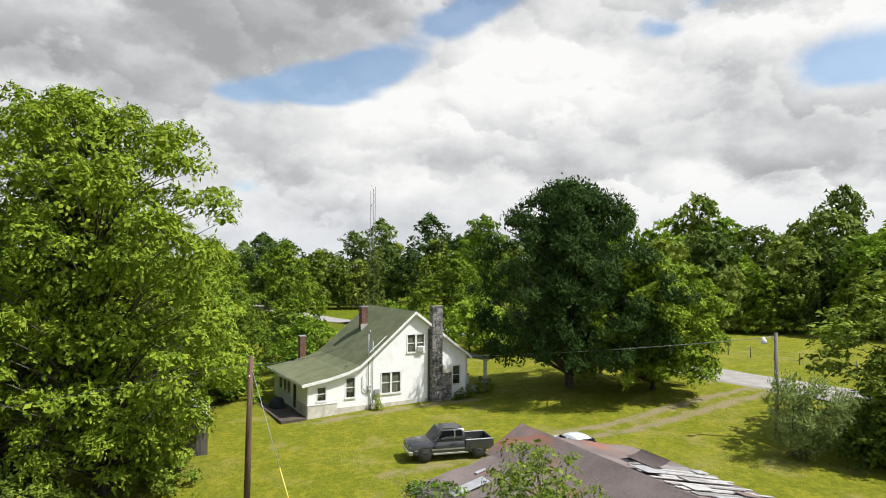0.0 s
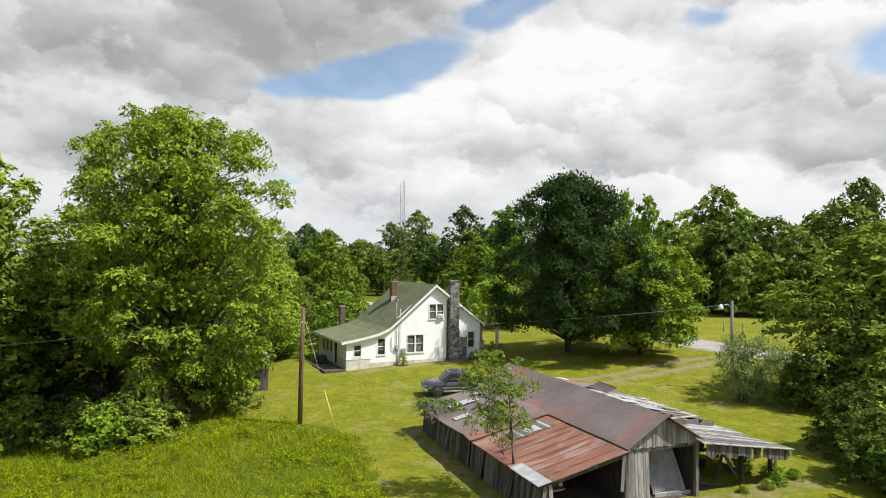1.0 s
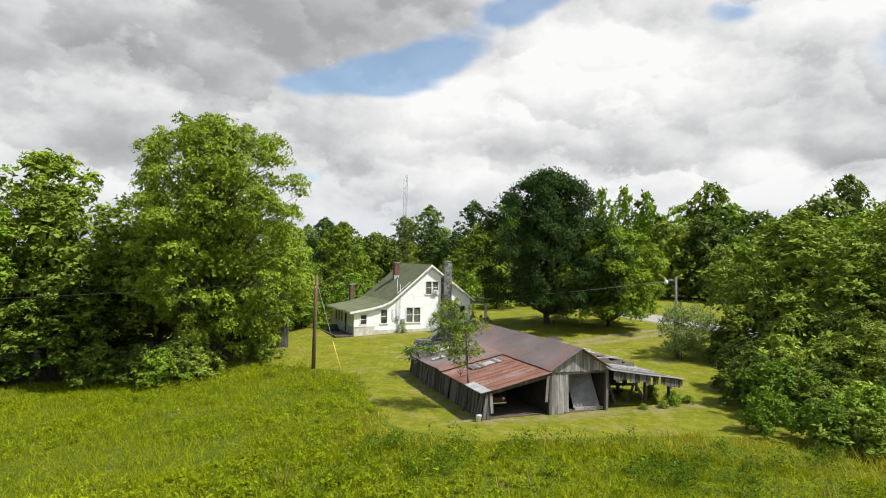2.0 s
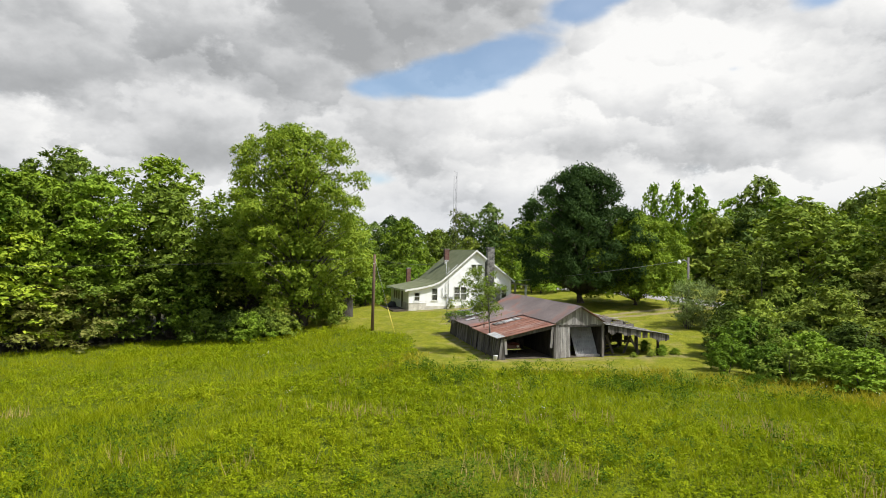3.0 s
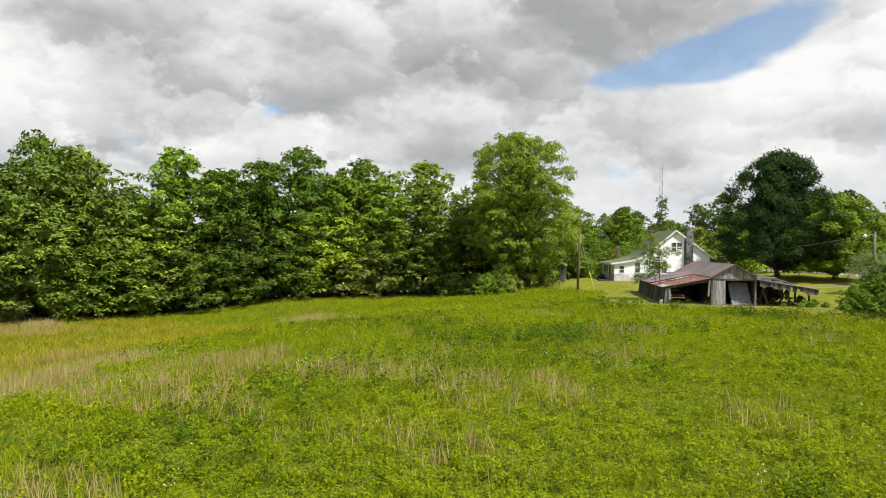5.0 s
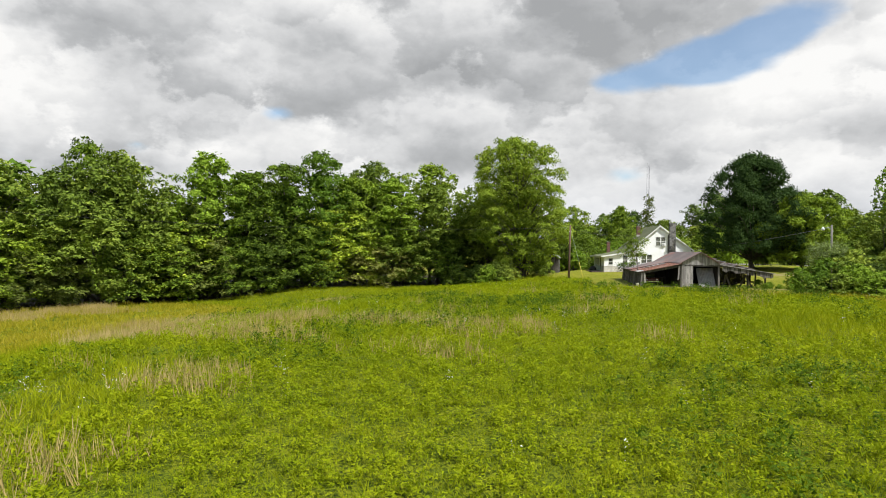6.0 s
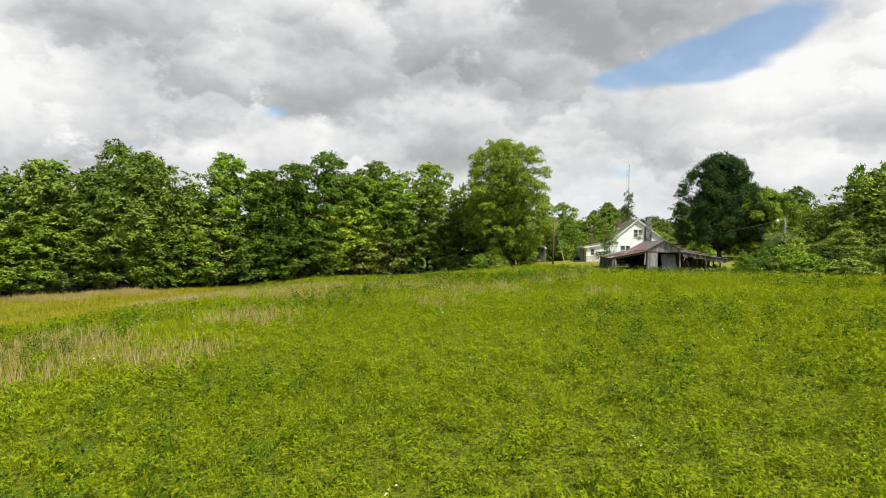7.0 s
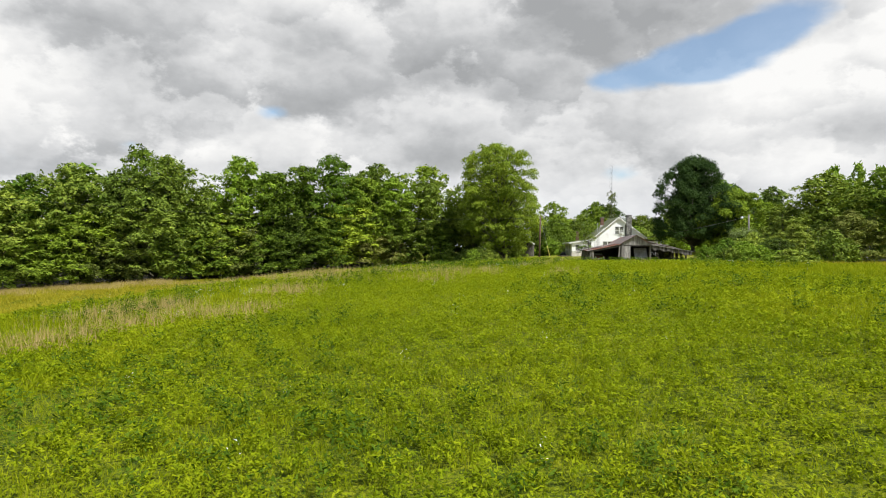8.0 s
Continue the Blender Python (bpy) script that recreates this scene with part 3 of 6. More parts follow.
def make_tree(name, seed, height, radius, base, lobe_count, lobe, leaf_count, leaf, mat, label, category="tree",
              profile=ROUND, lean=(0, 0), droop=0.0, aspect=0.5, trunk=0.25, stems=1, up=0.6, fill=0.16, uneven=1.0, corners=4, low=1.0):
    rng = np.random.default_rng(seed)
    root = tagged(new(name), label, category)
    lobes = crown_lobes(rng, height, radius, base, lobe_count, lobe, profile, lean, uneven, low)
    tubes = []
    for s in range(stems):
        off = rng.uniform(-0.25, 0.25, 2) * (stems > 1) * radius
        top = Vector((lean[0] * 0.8 + off[0] * 2, lean[1] * 0.8 + off[1] * 2, height * 0.86))
        pts = [Vector((off[0], off[1], -0.3))] + [Vector((off[0], off[1], 0)).lerp(top, f) + Vector((*(rng.normal(size=2) * 0.03 * radius), 0)) for f in (0.12, 0.3, 0.5, 0.7, 0.88, 1.0)]
        tubes.append(tube(pts, [trunk * k for k in (1.35, 1.0, 0.85, 0.65, 0.45, 0.25, 0.08)], 8))
    trunk_me = mesh_from("trunk", *joined_tubes(tubes), BARK, True)
    part_me("trunk", trunk_me, BARK, root)
    limbs = []
    for c, r in lobes:
        end = Vector(c)
        z0 = max(base * 0.5, end.z - math.hypot(end.x, end.y) * 0.75 - 0.4)
        start = Vector((lean[0] * 0.8 * z0 / height, lean[1] * 0.8 * z0 / height, z0))
        bend = start.lerp(end, 0.5) + Vector((0, 0, 0.12 * (end - start).length))
        k = trunk * 0.17
        limbs.append(tube([start, bend, end], [k, k * 0.6, k * 0.15], 3 if corners == 3 else 5))
    part_me("branchwork", mesh_from("branchwork", *joined_tubes(limbs), BARK, True), BARK, root)
    # the crown's shaded inside, then the outer sprays
    inner = [((lean[0] * f, lean[1] * f, base + (height - base) * f), (radius * 0.50 * np.interp(f, [p[0] for p in profile], [p[1] for p in profile]),) * 2 + ((height - base) * 0.16,)) for f in (0.14, 0.32, 0.5, 0.68, 0.84)]
    heart = [(c, (r[0] * 0.62, r[1] * 0.62, r[2] * 0.6)) for c, r in lobes]
    quads = np.concatenate([leaves(rng, lobes, int(leaf_count * 0.86), leaf, droop, aspect, up, corners=corners), leaves(rng, inner, int(leaf_count * fill * 0.7), leaf * 1.25, droop, 0.6, up, 5, 0.2, corners),
                            leaves(rng, heart, int(lobe_count * 20 * fill / 0.2), lobe * radius * 0.34, 0.0, 0.75, 0.2, 2, 0.5, corners),
                            leaves(rng, [(c, (r[0] * 0.66, r[1] * 0.66, r[2] * 0.7)) for c, r in inner[:4]], int((420 if corners == 3 else 1500) * fill / 0.2), radius * (0.13 if corners == 3 else 0.06), 0.0, 0.8, 0.0, 1, 0.1, corners)])
    part_me("crown", quads_mesh("crown", quads, mat, corners), mat, root)
    return root


def place(root, x, y, scale=1.0, turn=0.0, sink=0.0, tall=1.0):
    root.matrix_basis = pose(x, y, ground_z(x, y) - sink, 0, 0, turn) @ Matrix.Diagonal((scale, scale, scale * tall, 1))
    return root


def plant(proto, x, y, scale=1.0, turn=0.0, tall=1.0, label=""):
    made = copy_thing(proto, pose(x, y, ground_z(x, y), 0, 0, turn))
    made.scale = (scale, scale, scale * tall)
    if label:
        made["label"] = label
    return made


walnut = make_tree("walnut_tree", 5, 20.6, 8.4, 1.2, 240, 0.118, 92000, 0.25, LEAF_WALNUT,
                   "tall bright green walnut tree at the edge of the lawn", profile=[(0, 0.46), (0.12, 0.70), (0.24, 0.92), (0.34, 1.0), (0.55, 0.96), (0.72, 0.86), (0.86, 0.74), (0.95, 0.55), (1, 0.2)],
                   lean=(-1.6, -0.6), droop=0.45, aspect=0.42, trunk=0.38, uneven=0.95, fill=0.24)
place(walnut, -17.2, 31.2, 1.0, 20)
maple = make_tree("maple_tree", 9, 17.0, 8.0, 1.9, 230, 0.115, 72000, 0.28, LEAF_MAPLE,
                  "dense dark green maple shading the front lawn", profile=[(0, 0.93), (0.15, 1.0), (0.45, 1.0), (0.68, 0.90), (0.85, 0.66), (0.95, 0.40), (1, 0.14)], droop=-1.3, aspect=0.34, trunk=0.45, up=0.4, uneven=1.1, fill=0.42, low=1.35)
place(maple, 9.7, 52.8)
maple_small = make_tree("round_tree", 12, 11.2, 6.2, 1.0, 130, 0.15, 36000, 0.27, LEAF_WOOD,
                        "medium green spreading tree beside the dark maple", profile=[(0, 0.9)] + ROUND[1:], trunk=0.3, low=1.3, fill=0.3, corners=3)
place(maple_small, 16.2, 52.5)

WOODS = [
    make_tree("wood_tree", 21, 17.5, 6.2, 0.6, 100, 0.17, 10800, 0.325, LEAF_WOOD, "leafy deciduous tree at the edge of the woods", profile=TALL, trunk=0.26, aspect=0.6, uneven=0.8, corners=3),
    make_tree("wood_tree", 22, 15.0, 6.6, 0.5, 100, 0.165, 10800, 0.325, LEAF_SHADE, "broad dark green tree in the woods", profile=ROUND, trunk=0.28, aspect=0.6, uneven=0.8, corners=3),
    make_tree("wood_tree", 23, 13.0, 5.7, 0.3, 90, 0.18, 10800, 0.325, LEAF_WALNUT, "bright green tree with drooping sprays in the woods", profile=DOME, droop=0.4, trunk=0.22, aspect=0.55, uneven=0.9, corners=3),
    make_tree("wood_tree", 24, 18.5, 5.0, 5.0, 80, 0.18, 11500, 0.29, LEAF_LIGHT, "tall pale green tree in the woods", profile=TALL, trunk=0.26, aspect=0.6, uneven=0.8, corners=3),
    make_tree("wood_tree", 25, 11.0, 5.4, 0.3, 85, 0.18, 12500, 0.28, LEAF_OLIVE, "olive green tree with tan flower tufts", profile=DOME, trunk=0.2, aspect=0.6, uneven=0.9, corners=3),
    make_tree("far_tree", 26, 17.0, 6.2, 0.6, 60, 0.22, 1500, 0.82, LEAF_FAR, "green tree in the far woods", profile=TALL, trunk=0.26, aspect=0.65, fill=0.16, uneven=0.8, corners=3),
    make_tree("far_tree", 27, 15.5, 6.6, 0.6, 60, 0.22, 1500, 0.82, LEAF_OAK, "dull green round tree in the far woods", profile=ROUND, trunk=0.26, aspect=0.65, fill=0.16, uneven=0.7, corners=3),
    make_tree("far_tree", 28, 17.5, 5.6, 0.6, 56, 0.22, 1500, 0.80, LEAF_LIGHT, "pale green tree in the far woods", profile=TALL, trunk=0.26, aspect=0.65, fill=0.16, uneven=0.7, corners=3),
    # trees behind the front rows, leafy only in their upper half
    make_tree("wood_tree", 41, 17.0, 6.4, 4.0, 84, 0.175, 9400, 0.325, LEAF_SHADE, "dark green tree standing behind the edge of the woods", profile=ROUND, trunk=0.26, aspect=0.6, uneven=0.8, corners=3),
    make_tree("wood_tree", 42, 17.5, 5.9, 4.0, 84, 0.175, 9400, 0.325, LEAF_WOOD, "tall green tree standing behind the edge of the woods", profile=TALL, trunk=0.26, aspect=0.6, uneven=0.8, corners=3),
    make_tree("far_tree", 29, 19.0, 6.0, 1.5, 56, 0.22, 1500, 0.82, LEAF_MAPLE, "dark green tree on the far rise", profile=TALL, trunk=0.26, aspect=0.65, fill=0.16, uneven=0.9, corners=3),
]
SHRUB = make_tree("shrub", 31, 5.0, 3.4, 0.1, 46, 0.20, 3000, 0.28, LEAF_LIGHT, "bright green leafy shrub", "shrub", profile=DOME, trunk=0.07, stems=4, aspect=0.6, corners=3)
SHRUB_DARK = make_tree("shrub", 32, 4.2, 3.0, 0.1, 44, 0.20, 2600, 0.29, LEAF_SHADE, "dark green undergrowth shrub", "shrub", profile=DOME, trunk=0.06, stems=4, aspect=0.6, corners=3)
rng = np.random.default_rng(77)
used = set()


def set_or_copy(k, x, y, scale, turn, tall=1.0, group="woods"):
    proto = WOODS[k]
    if k in used:
        t = plant(proto, x, y, scale, turn, tall)
    else:
        used.add(k)
        t = place(proto, x, y, scale, turn, tall=tall)
    t["group"] = group
    return t


# the left woods: a ragged front row, then taller rows behind it; lower towards the lawn
ys = [p[1] for p in WOOD_EDGE]
xs = [p[0] for p in WOOD_EDGE]


def woods_height(y):
    return float(np.interp(y, [-70, -30, -16, -5, 10, 20, 30, 48], [0.95, 0.95, 1.0, 0.97, 0.93, 0.86, 0.76, 0.78]))


order = [2, 0, 4, 1, 2, 0, 4, 1, 2, 0, 4, 2, 1]
k = 0
y = -48.0
while y < 34:
    x = float(np.interp(y, ys, xs)) - rng.uniform(1.5, 4.0)
    set_or_copy(order[k % len(order)], x, y, rng.uniform(1.12, 1.36) * woods_height(y), rng.uniform(0, 360), rng.uniform(0.56, 0.74))
    y += rng.uniform(4.6, 6.2) * (0.78 if y > -22 else 1.0)
    k += 1
for row, (back, lo, hi, step) in enumerate(((6.0, 1.10, 1.34, 5.2), (13, 1.1, 1.32, 7.2))):
    y = -50.0
    while y < 46:
        x = float(np.interp(y, ys, xs)) - back + rng.uniform(-2.5, 2.5)
        set_or_copy(([8, 9, 8, 3, 9, 8], [5, 6, 5, 7, 6, 5])[row][int(rng.integers(6))], x, y, rng.uniform(lo, hi) * (0.5 + 0.5 * woods_height(y)), rng.uniform(0, 360), rng.uniform(0.72, 0.92))
        y += step * rng.uniform(0.8, 1.2)
for k, x, y, s, tall in ((1, -52, 30, 1.05, 1.2), (9, -36.5, 33.5, 1.25, 0.92), (8, -43, 26.5, 1.25, 0.95), (9, -30, 41, 1.15, 0.85)):
    set_or_copy(k, x, y, s, rng.uniform(0, 360), tall)
# trees that stand out over the rest: kind, place, height of the top, spread
for k, x, y, top, s in ((0, -62.4, -10.6, 18.5, 0.95), (0, -62.8, -5.5, 17.4, 0.8), (3, -68.4, 52, 22.2, 0.85),
                        (5, 46.4, 131.3, 26.7, 1.2), (7, 23.5, 144, 26.6, 0.75), (7, 29.0, 145, 27.1, 0.7), (7, 34.0, 144, 25.8, 0.75), (5, 75, 132, 28.3, 1.1)):
    full = {0: 17.5, 3: 18.5, 5: 17.0, 7: 17.5}[k] * s
    set_or_copy(k, x, y, s, 40 * x, (top - ground_z(x, y)) / full)
# beyond the house, the road and on the right
for k, x, y, s, tall in (
    (1, -21, 52, 0.62, 0.85), (2, -24, 64, 0.8, 0.9), (2, -31, 104, 1.2, 1.05), (0, -38, 92, 0.95, 0.95), (1, -30, 78, 0.8, 0.85),
    (2, -1.7, 86, 1.1, 0.85), (3, 2.5, 104, 1.0, 1.0), (2, 9, 92, 0.8, 0.9), (5, 14, 104, 1.0, 0.95), (2, 22, 92, 0.8, 0.85),
    (1, 31.2, 40.6, 1.24, 0.68), (0, 40, 37, 1.15, 0.66), (1, 42, 45, 1.1, 0.9), (4, 35, 31, 0.85, 0.72),
):
    set_or_copy(k, x, y, s, rng.uniform(0, 360), tall, "trees round the house")
# woods beyond the road, lower in front and tall behind
for x0, y0, x1, y1, n, lo, hi in ((31, 112, 96, 76, 24, 0.75, 1.0), (34, 130, 112, 98, 14, 1.0, 1.3), (-85, 172, 34, 180, 19, 0.8, 1.1), (-90, 192, 50, 200, 18, 1.0, 1.3), (96, 74, 112, 20, 7, 1.0, 1.3), (30, 108, 92, 71, 17, 0.5, 0.66)):
    for i in range(n):
        f = (i + rng.uniform(0.2, 0.8)) / n
        set_or_copy(([5, 7, 5, 5, 7, 6] if x0 > 0 else [6, 10, 6, 10, 10, 6])[int(rng.integers(6))], x0 + (x1 - x0) * f + rng.uniform(-3, 3), y0 + (y1 - y0) * f + rng.uniform(-4, 4), rng.uniform(lo, hi), rng.uniform(0, 360), rng.uniform(0.9, 1.1), "woods beyond the road")
first = [True, True]


def shrub(which, x, y, s, tall=1.0):
    proto = (SHRUB, SHRUB_DARK)[which]
    if first[which]:
        first[which] = False
        return place(proto, x, y, s, rng.uniform(0, 360), tall=tall)
    return plant(proto, x, y, s, rng.uniform(0, 360), tall)


for w, x, y, s, tall in (
    (0, 20.6, 16.6, 0.42, 1.2), (1, 26.0, 18.5, 0.8, 0.8), (0, 22.6, 20.0, 0.72, 0.95), (0, 25.4, 15.6, 0.7, 0.85), (1, 23.6, 23.0, 0.8, 0.9), (0, 23.0, 14.8, 0.5, 0.9), (1, 24.0, 14.2, 0.7, 0.7), (0, 27.5, 12.8, 0.75, 0.65), (1, 31, 12, 0.8, 0.6),
     (1, 34, 17.5, 1.0, 1.0), (1, 24.5, 25, 0.9, 1.1), (1, 25.6, 30, 1.0, 0.8), (1, 28.5, 34, 1.1, 0.9), (1, 24.6, 27.6, 0.9, 0.8), (1, 29.5, 28, 1.2, 0.8), (1, 24.6, 36, 0.8, 0.9),
    (1, -19.5, 27.5, 0.8, 0.9), (1, -17.5, 27.5, 0.7, 0.8), (1, -14.1, 31.2, 0.6, 1.0), (1, -22.5, 27, 0.8, 0.9), (0, -19.5, 25.5, 0.65, 0.9), (1, -26, 27, 0.9, 0.9),
    (0, -14, 57, 1.0, 0.8), (0, -18.5, 51, 0.9, 0.9), (0, -11, 61, 0.9, 0.9), (1, -21, 56, 1.1, 1.0), (0, -16, 64, 1.1, 1.0), (1, -24, 50, 1.0, 1.1), (1, -5, 70, 1.2, 1.0), (0, 2, 74, 1.3, 1.1), (1, 7, 78, 1.3, 1.1), (0, -9, 76, 1.2, 1.0), (1, 13, 72, 1.1, 1.0), (0, 22, 74, 1.0, 0.9), (1, -20, 72, 1.3, 1.0),
):
    shrub(w, x, y, s, tall)

# the leafy thicket beside the barn
thicket = make_tree("thicket_tree", 51, 7.0, 3.6, 0.1, 80, 0.18, 9500, 0.22, LEAF_OAK, "bushy green tree in the thicket beside the barn", profile=DOME, trunk=0.10, stems=3, uneven=1.2, aspect=0.6, corners=3)
place(thicket, 27.3, 36.6, 1.12, 30)
for x, y, sc, tall in ((31.5, 31.5, 1.0, 0.8), (26.2, 22.5, 0.75, 0.55), (24.0, 26.5, 0.7, 0.7), (28.6, 18.5, 0.8, 0.6), (22.6, 22.2, 0.45, 0.9), (25.4, 18.0, 0.5, 0.6), (29.5, 25.5, 1.0, 0.75), (21.9, 23.0, 0.58, 0.85), (22.6, 27.2, 0.62, 0.85), (23.6, 20.0, 0.6, 0.7), (26.0, 16.6, 0.55, 0.55), (-19.6, 26.4, 0.62, 0.72)):
    plant(thicket, x, y, sc, x * 40, tall)

# ---- building helpers ----
def box_bm(x0, x1, y0, y1, z0, z1, bevel=0.0, bm=None):
    bm = bm or bmesh.new()
    vs = [bm.verts.new(p) for p in ((x0, y0, z0), (x1, y0, z0), (x1, y1, z0), (x0, y1, z0), (x0, y0, z1), (x1, y0, z1), (x1, y1, z1), (x0, y1, z1))]
    fs = [bm.faces.new([vs[i] for i in q]) for q in ((3, 2, 1, 0), (4, 5, 6, 7), (0, 1, 5, 4), (1, 2, 6, 5), (2, 3, 7, 6), (3, 0, 4, 7))]
    if bevel:
        bmesh.ops.bevel(bm, geom=list({e for f in fs for e in f.edges}), offset=bevel, segments=1, affect="EDGES")
    return bm


def box(name, x0, x1, y0, y1, z0, z1, mat, parent, label="", bevel=0.0):
    return part(name, box_bm(x0, x1, y0, y1, z0, z1, bevel), mat, parent, label)


def prism_bm(outline, axis, lo, hi, bm=None):
    """A solid from a 2D outline (anticlockwise), pushed along an axis: 'y' takes (x, z), 'x' takes (y, z), 'z' takes (x, y)."""
    bm = bm or bmesh.new()
    place3 = {"y": lambda p, t: (p[0], t, p[1]), "x": lambda p, t: (t, p[0], p[1]), "z": lambda p, t: (p[0], p[1], t)}[axis]
    a = [bm.verts.new(place3(p, lo)) for p in outline]
    b = [bm.verts.new(place3(p, hi)) for p in outline]
    n = len(outline)
    fs = [bm.faces.new(a[::-1]), bm.faces.new(b)]
    for i in range(n):
        fs.append(bm.faces.new((a[i], a[(i + 1) % n], b[(i + 1) % n], b[i])))
    bmesh.ops.recalc_face_normals(bm, faces=bm.faces)
    return bm


def tubes_part(name, tubes, mat, parent, label=""):
    return part_me(name, mesh_from(name, *joined_tubes(tubes), mat, True), mat, parent, label)


def thing(name, label, category, m=None, group="", kind=""):
    ob = tagged(new(name), label, category, group, kind)
    if m:
        ob.matrix_basis = m
    return ob


def wall_with_holes(name, outline, holes, y0, y1, mat, parent, label=""):
    """A wall in the xz plane from y0 to y1 with rectangular openings (x0, x1, z0, z1) right through it."""
    xs_ = sorted({p[0] for p in outline} | {h[0] for h in holes} | {h[1] for h in holes})
    top = [(p[0], p[1]) for p in outline]
    tx, tz = [p[0] for p in top], [p[1] for p in top]
    bm = bmesh.new()
    for a, b in zip(xs_, xs_[1:]):
        spans = [(h[2], h[3]) for h in holes if h[0] <= a and h[1] >= b]
        z, cuts = 0.0, []
        for s0, s1 in sorted(spans):
            cuts.append(((z, z), (s0, s0)))
            z = s1
        cuts.append(((z, z), (np.interp(a, tx, tz), np.interp(b, tx, tz))))
        for (za0, zb0), (za1, zb1) in cuts:
            prism_bm([(a, za0), (b, zb0), (b, zb1), (a, za1)], "y", y0, y1, bm)
    bmesh.ops.remove_doubles(bm, verts=bm.verts, dist=0.0005)
    return part(name, bm, mat, parent, label)


# ---- the white farmhouse ----
HOUSE = pose(-10.25, 44.64, 0.62, 0, 0, 33.9)
house = thing("farmhouse", "white clapboard farmhouse with a flared green shingle roof", "house", HOUSE)
HW, HD = 13.5, 8.7
ROOFLINE = [(-0.55, 2.44), (1.5, 2.76), (3.0, 3.10), (3.9, 3.48), (4.7, 4.10), (8.60, 7.38), (13.85, 3.52)]
rx, rz = [p[0] for p in ROOFLINE], [p[1] for p in ROOFLINE]
WINDOWS = [(5.83, 7.42, 1.15, 2.70, 2), (8.06, 9.52, 4.16, 5.50, 2), (2.95, 3.61, 1.12, 2.52, 1), (0.72, 1.34, 1.08, 2.02, 1), (12.2, 12.86, 1.32, 2.77, 1)]
wall_top = [(0, np.interp(0, rx, rz) - 0.14)] + [(p[0], p[1] - 0.14) for p in ROOFLINE[1:-1]] + [(HW, np.interp(HW, rx, rz) - 0.14)]
front = wall_with_holes("wall", wall_top, [w[:4] for w in WINDOWS], 0.0, 0.16, SIDING, house)
wall_with_holes("wall", wall_top, [], HD - 0.16, HD, SIDING, house)


def window(parent, x0, x1, z0, z1, sashes, y=0.0, side=1):
    """A sash window in the xz plane: casing, sill, sashes with meeting rails, panes and curtains."""
    w = thing("window", "", "")
    w.parent = parent
    t = 0.10
    box("casing", x0 - t, x0, y - 0.04, y + 0.10, z0 - t, z1 + t, TRIM, w)
    box("casing", x1, x1 + t, y - 0.04, y + 0.10, z0 - t, z1 + t, TRIM, w)
    box("casing", x0, x1, y - 0.04, y + 0.10, z1, z1 + t, TRIM, w)
    box("sill", x0 - t * 1.3, x1 + t * 1.3, y - 0.09, y + 0.10, z0 - t - 0.02, z0, TRIM, w)
    step = (x1 - x0) / sashes
    for i in range(sashes):
        a, b = x0 + i * step, x0 + (i + 1) * step
        if i:
            box("mullion", a - 0.07, a + 0.07, y - 0.03, y + 0.10, z0, z1, TRIM, w)
            a += 0.07
        if i < sashes - 1:
            b -= 0.07
        zm = (z0 + z1) / 2
        box("meeting_rail", a, b, y + 0.03, y + 0.07, zm - 0.03, zm + 0.03, TRIM, w)
        for za, zb, yy in ((z0, zm - 0.03, 0.045), (zm + 0.03, z1, 0.06)):
            box("pane", a, b, y + yy, y + yy + 0.006, za, zb, PANE, w).visible_shadow = False
        # a thin curtain hanging in folds behind the sash
        drop = z0 + (z1 - z0) * (0.0 if sashes == 2 else 0.25)
        bm = bmesh.new()
        cols = [(a + (b - a) * i_ / 16, y + 0.088 + 0.010 * math.sin(i_ * 1.9)) for i_ in range(17)]
        lo_ = [bm.verts.new((cx, cy, drop)) for cx, cy in cols]
        hi_ = [bm.verts.new((cx, cy, z1)) for cx, cy in cols]
        for i_ in range(16):
            bm.faces.new((lo_[i_], lo_[i_ + 1], hi_[i_ + 1], hi_[i_]))
        bmesh.ops.solidify(bm, geom=bm.faces[:], thickness=0.004)
        part("curtain", bm, CLOTH, w)
    return w


for x0, x1, z0, z1, n in WINDOWS:
    window(house, x0, x1, z0, z1, n)
# roof: one flared sheet over the lean-to and the main ridge, with white barge boards
bm = bmesh.new()
yo, yi = -0.38, HD + 0.35
prism_bm(ROOFLINE[:6] + [(p[0], p[1] - 0.10) for p in ROOFLINE[5::-1]], "y", yo, yi, bm)
prism_bm([(8.60, 7.38), (8.60, 7.28), (13.85, 3.42), (13.85, 3.52)], "y", yo, yi, bm)
part("roof", bm, SHINGLE, house, "faded green asphalt shingle roof")
for ya, yb in ((yo - 0.03, yo), (yi, yi + 0.03)):
    bm = bmesh.new()
    for (ax, az), (bx, bz) in zip(ROOFLINE, ROOFLINE[1:]):
        prism_bm([(ax, az - 0.24), (bx, bz - 0.24), (bx, bz - 0.01), (ax, az - 0.01)], "y", ya, yb, bm)
    part("barge_board", bm, TRIM, house)
box("eave_board", -0.58, -0.55, yo, yi, 2.23, 2.42, TRIM, house)
box("eave_board", 13.85, 13.88, yo, yi, 3.30, 3.51, TRIM, house)
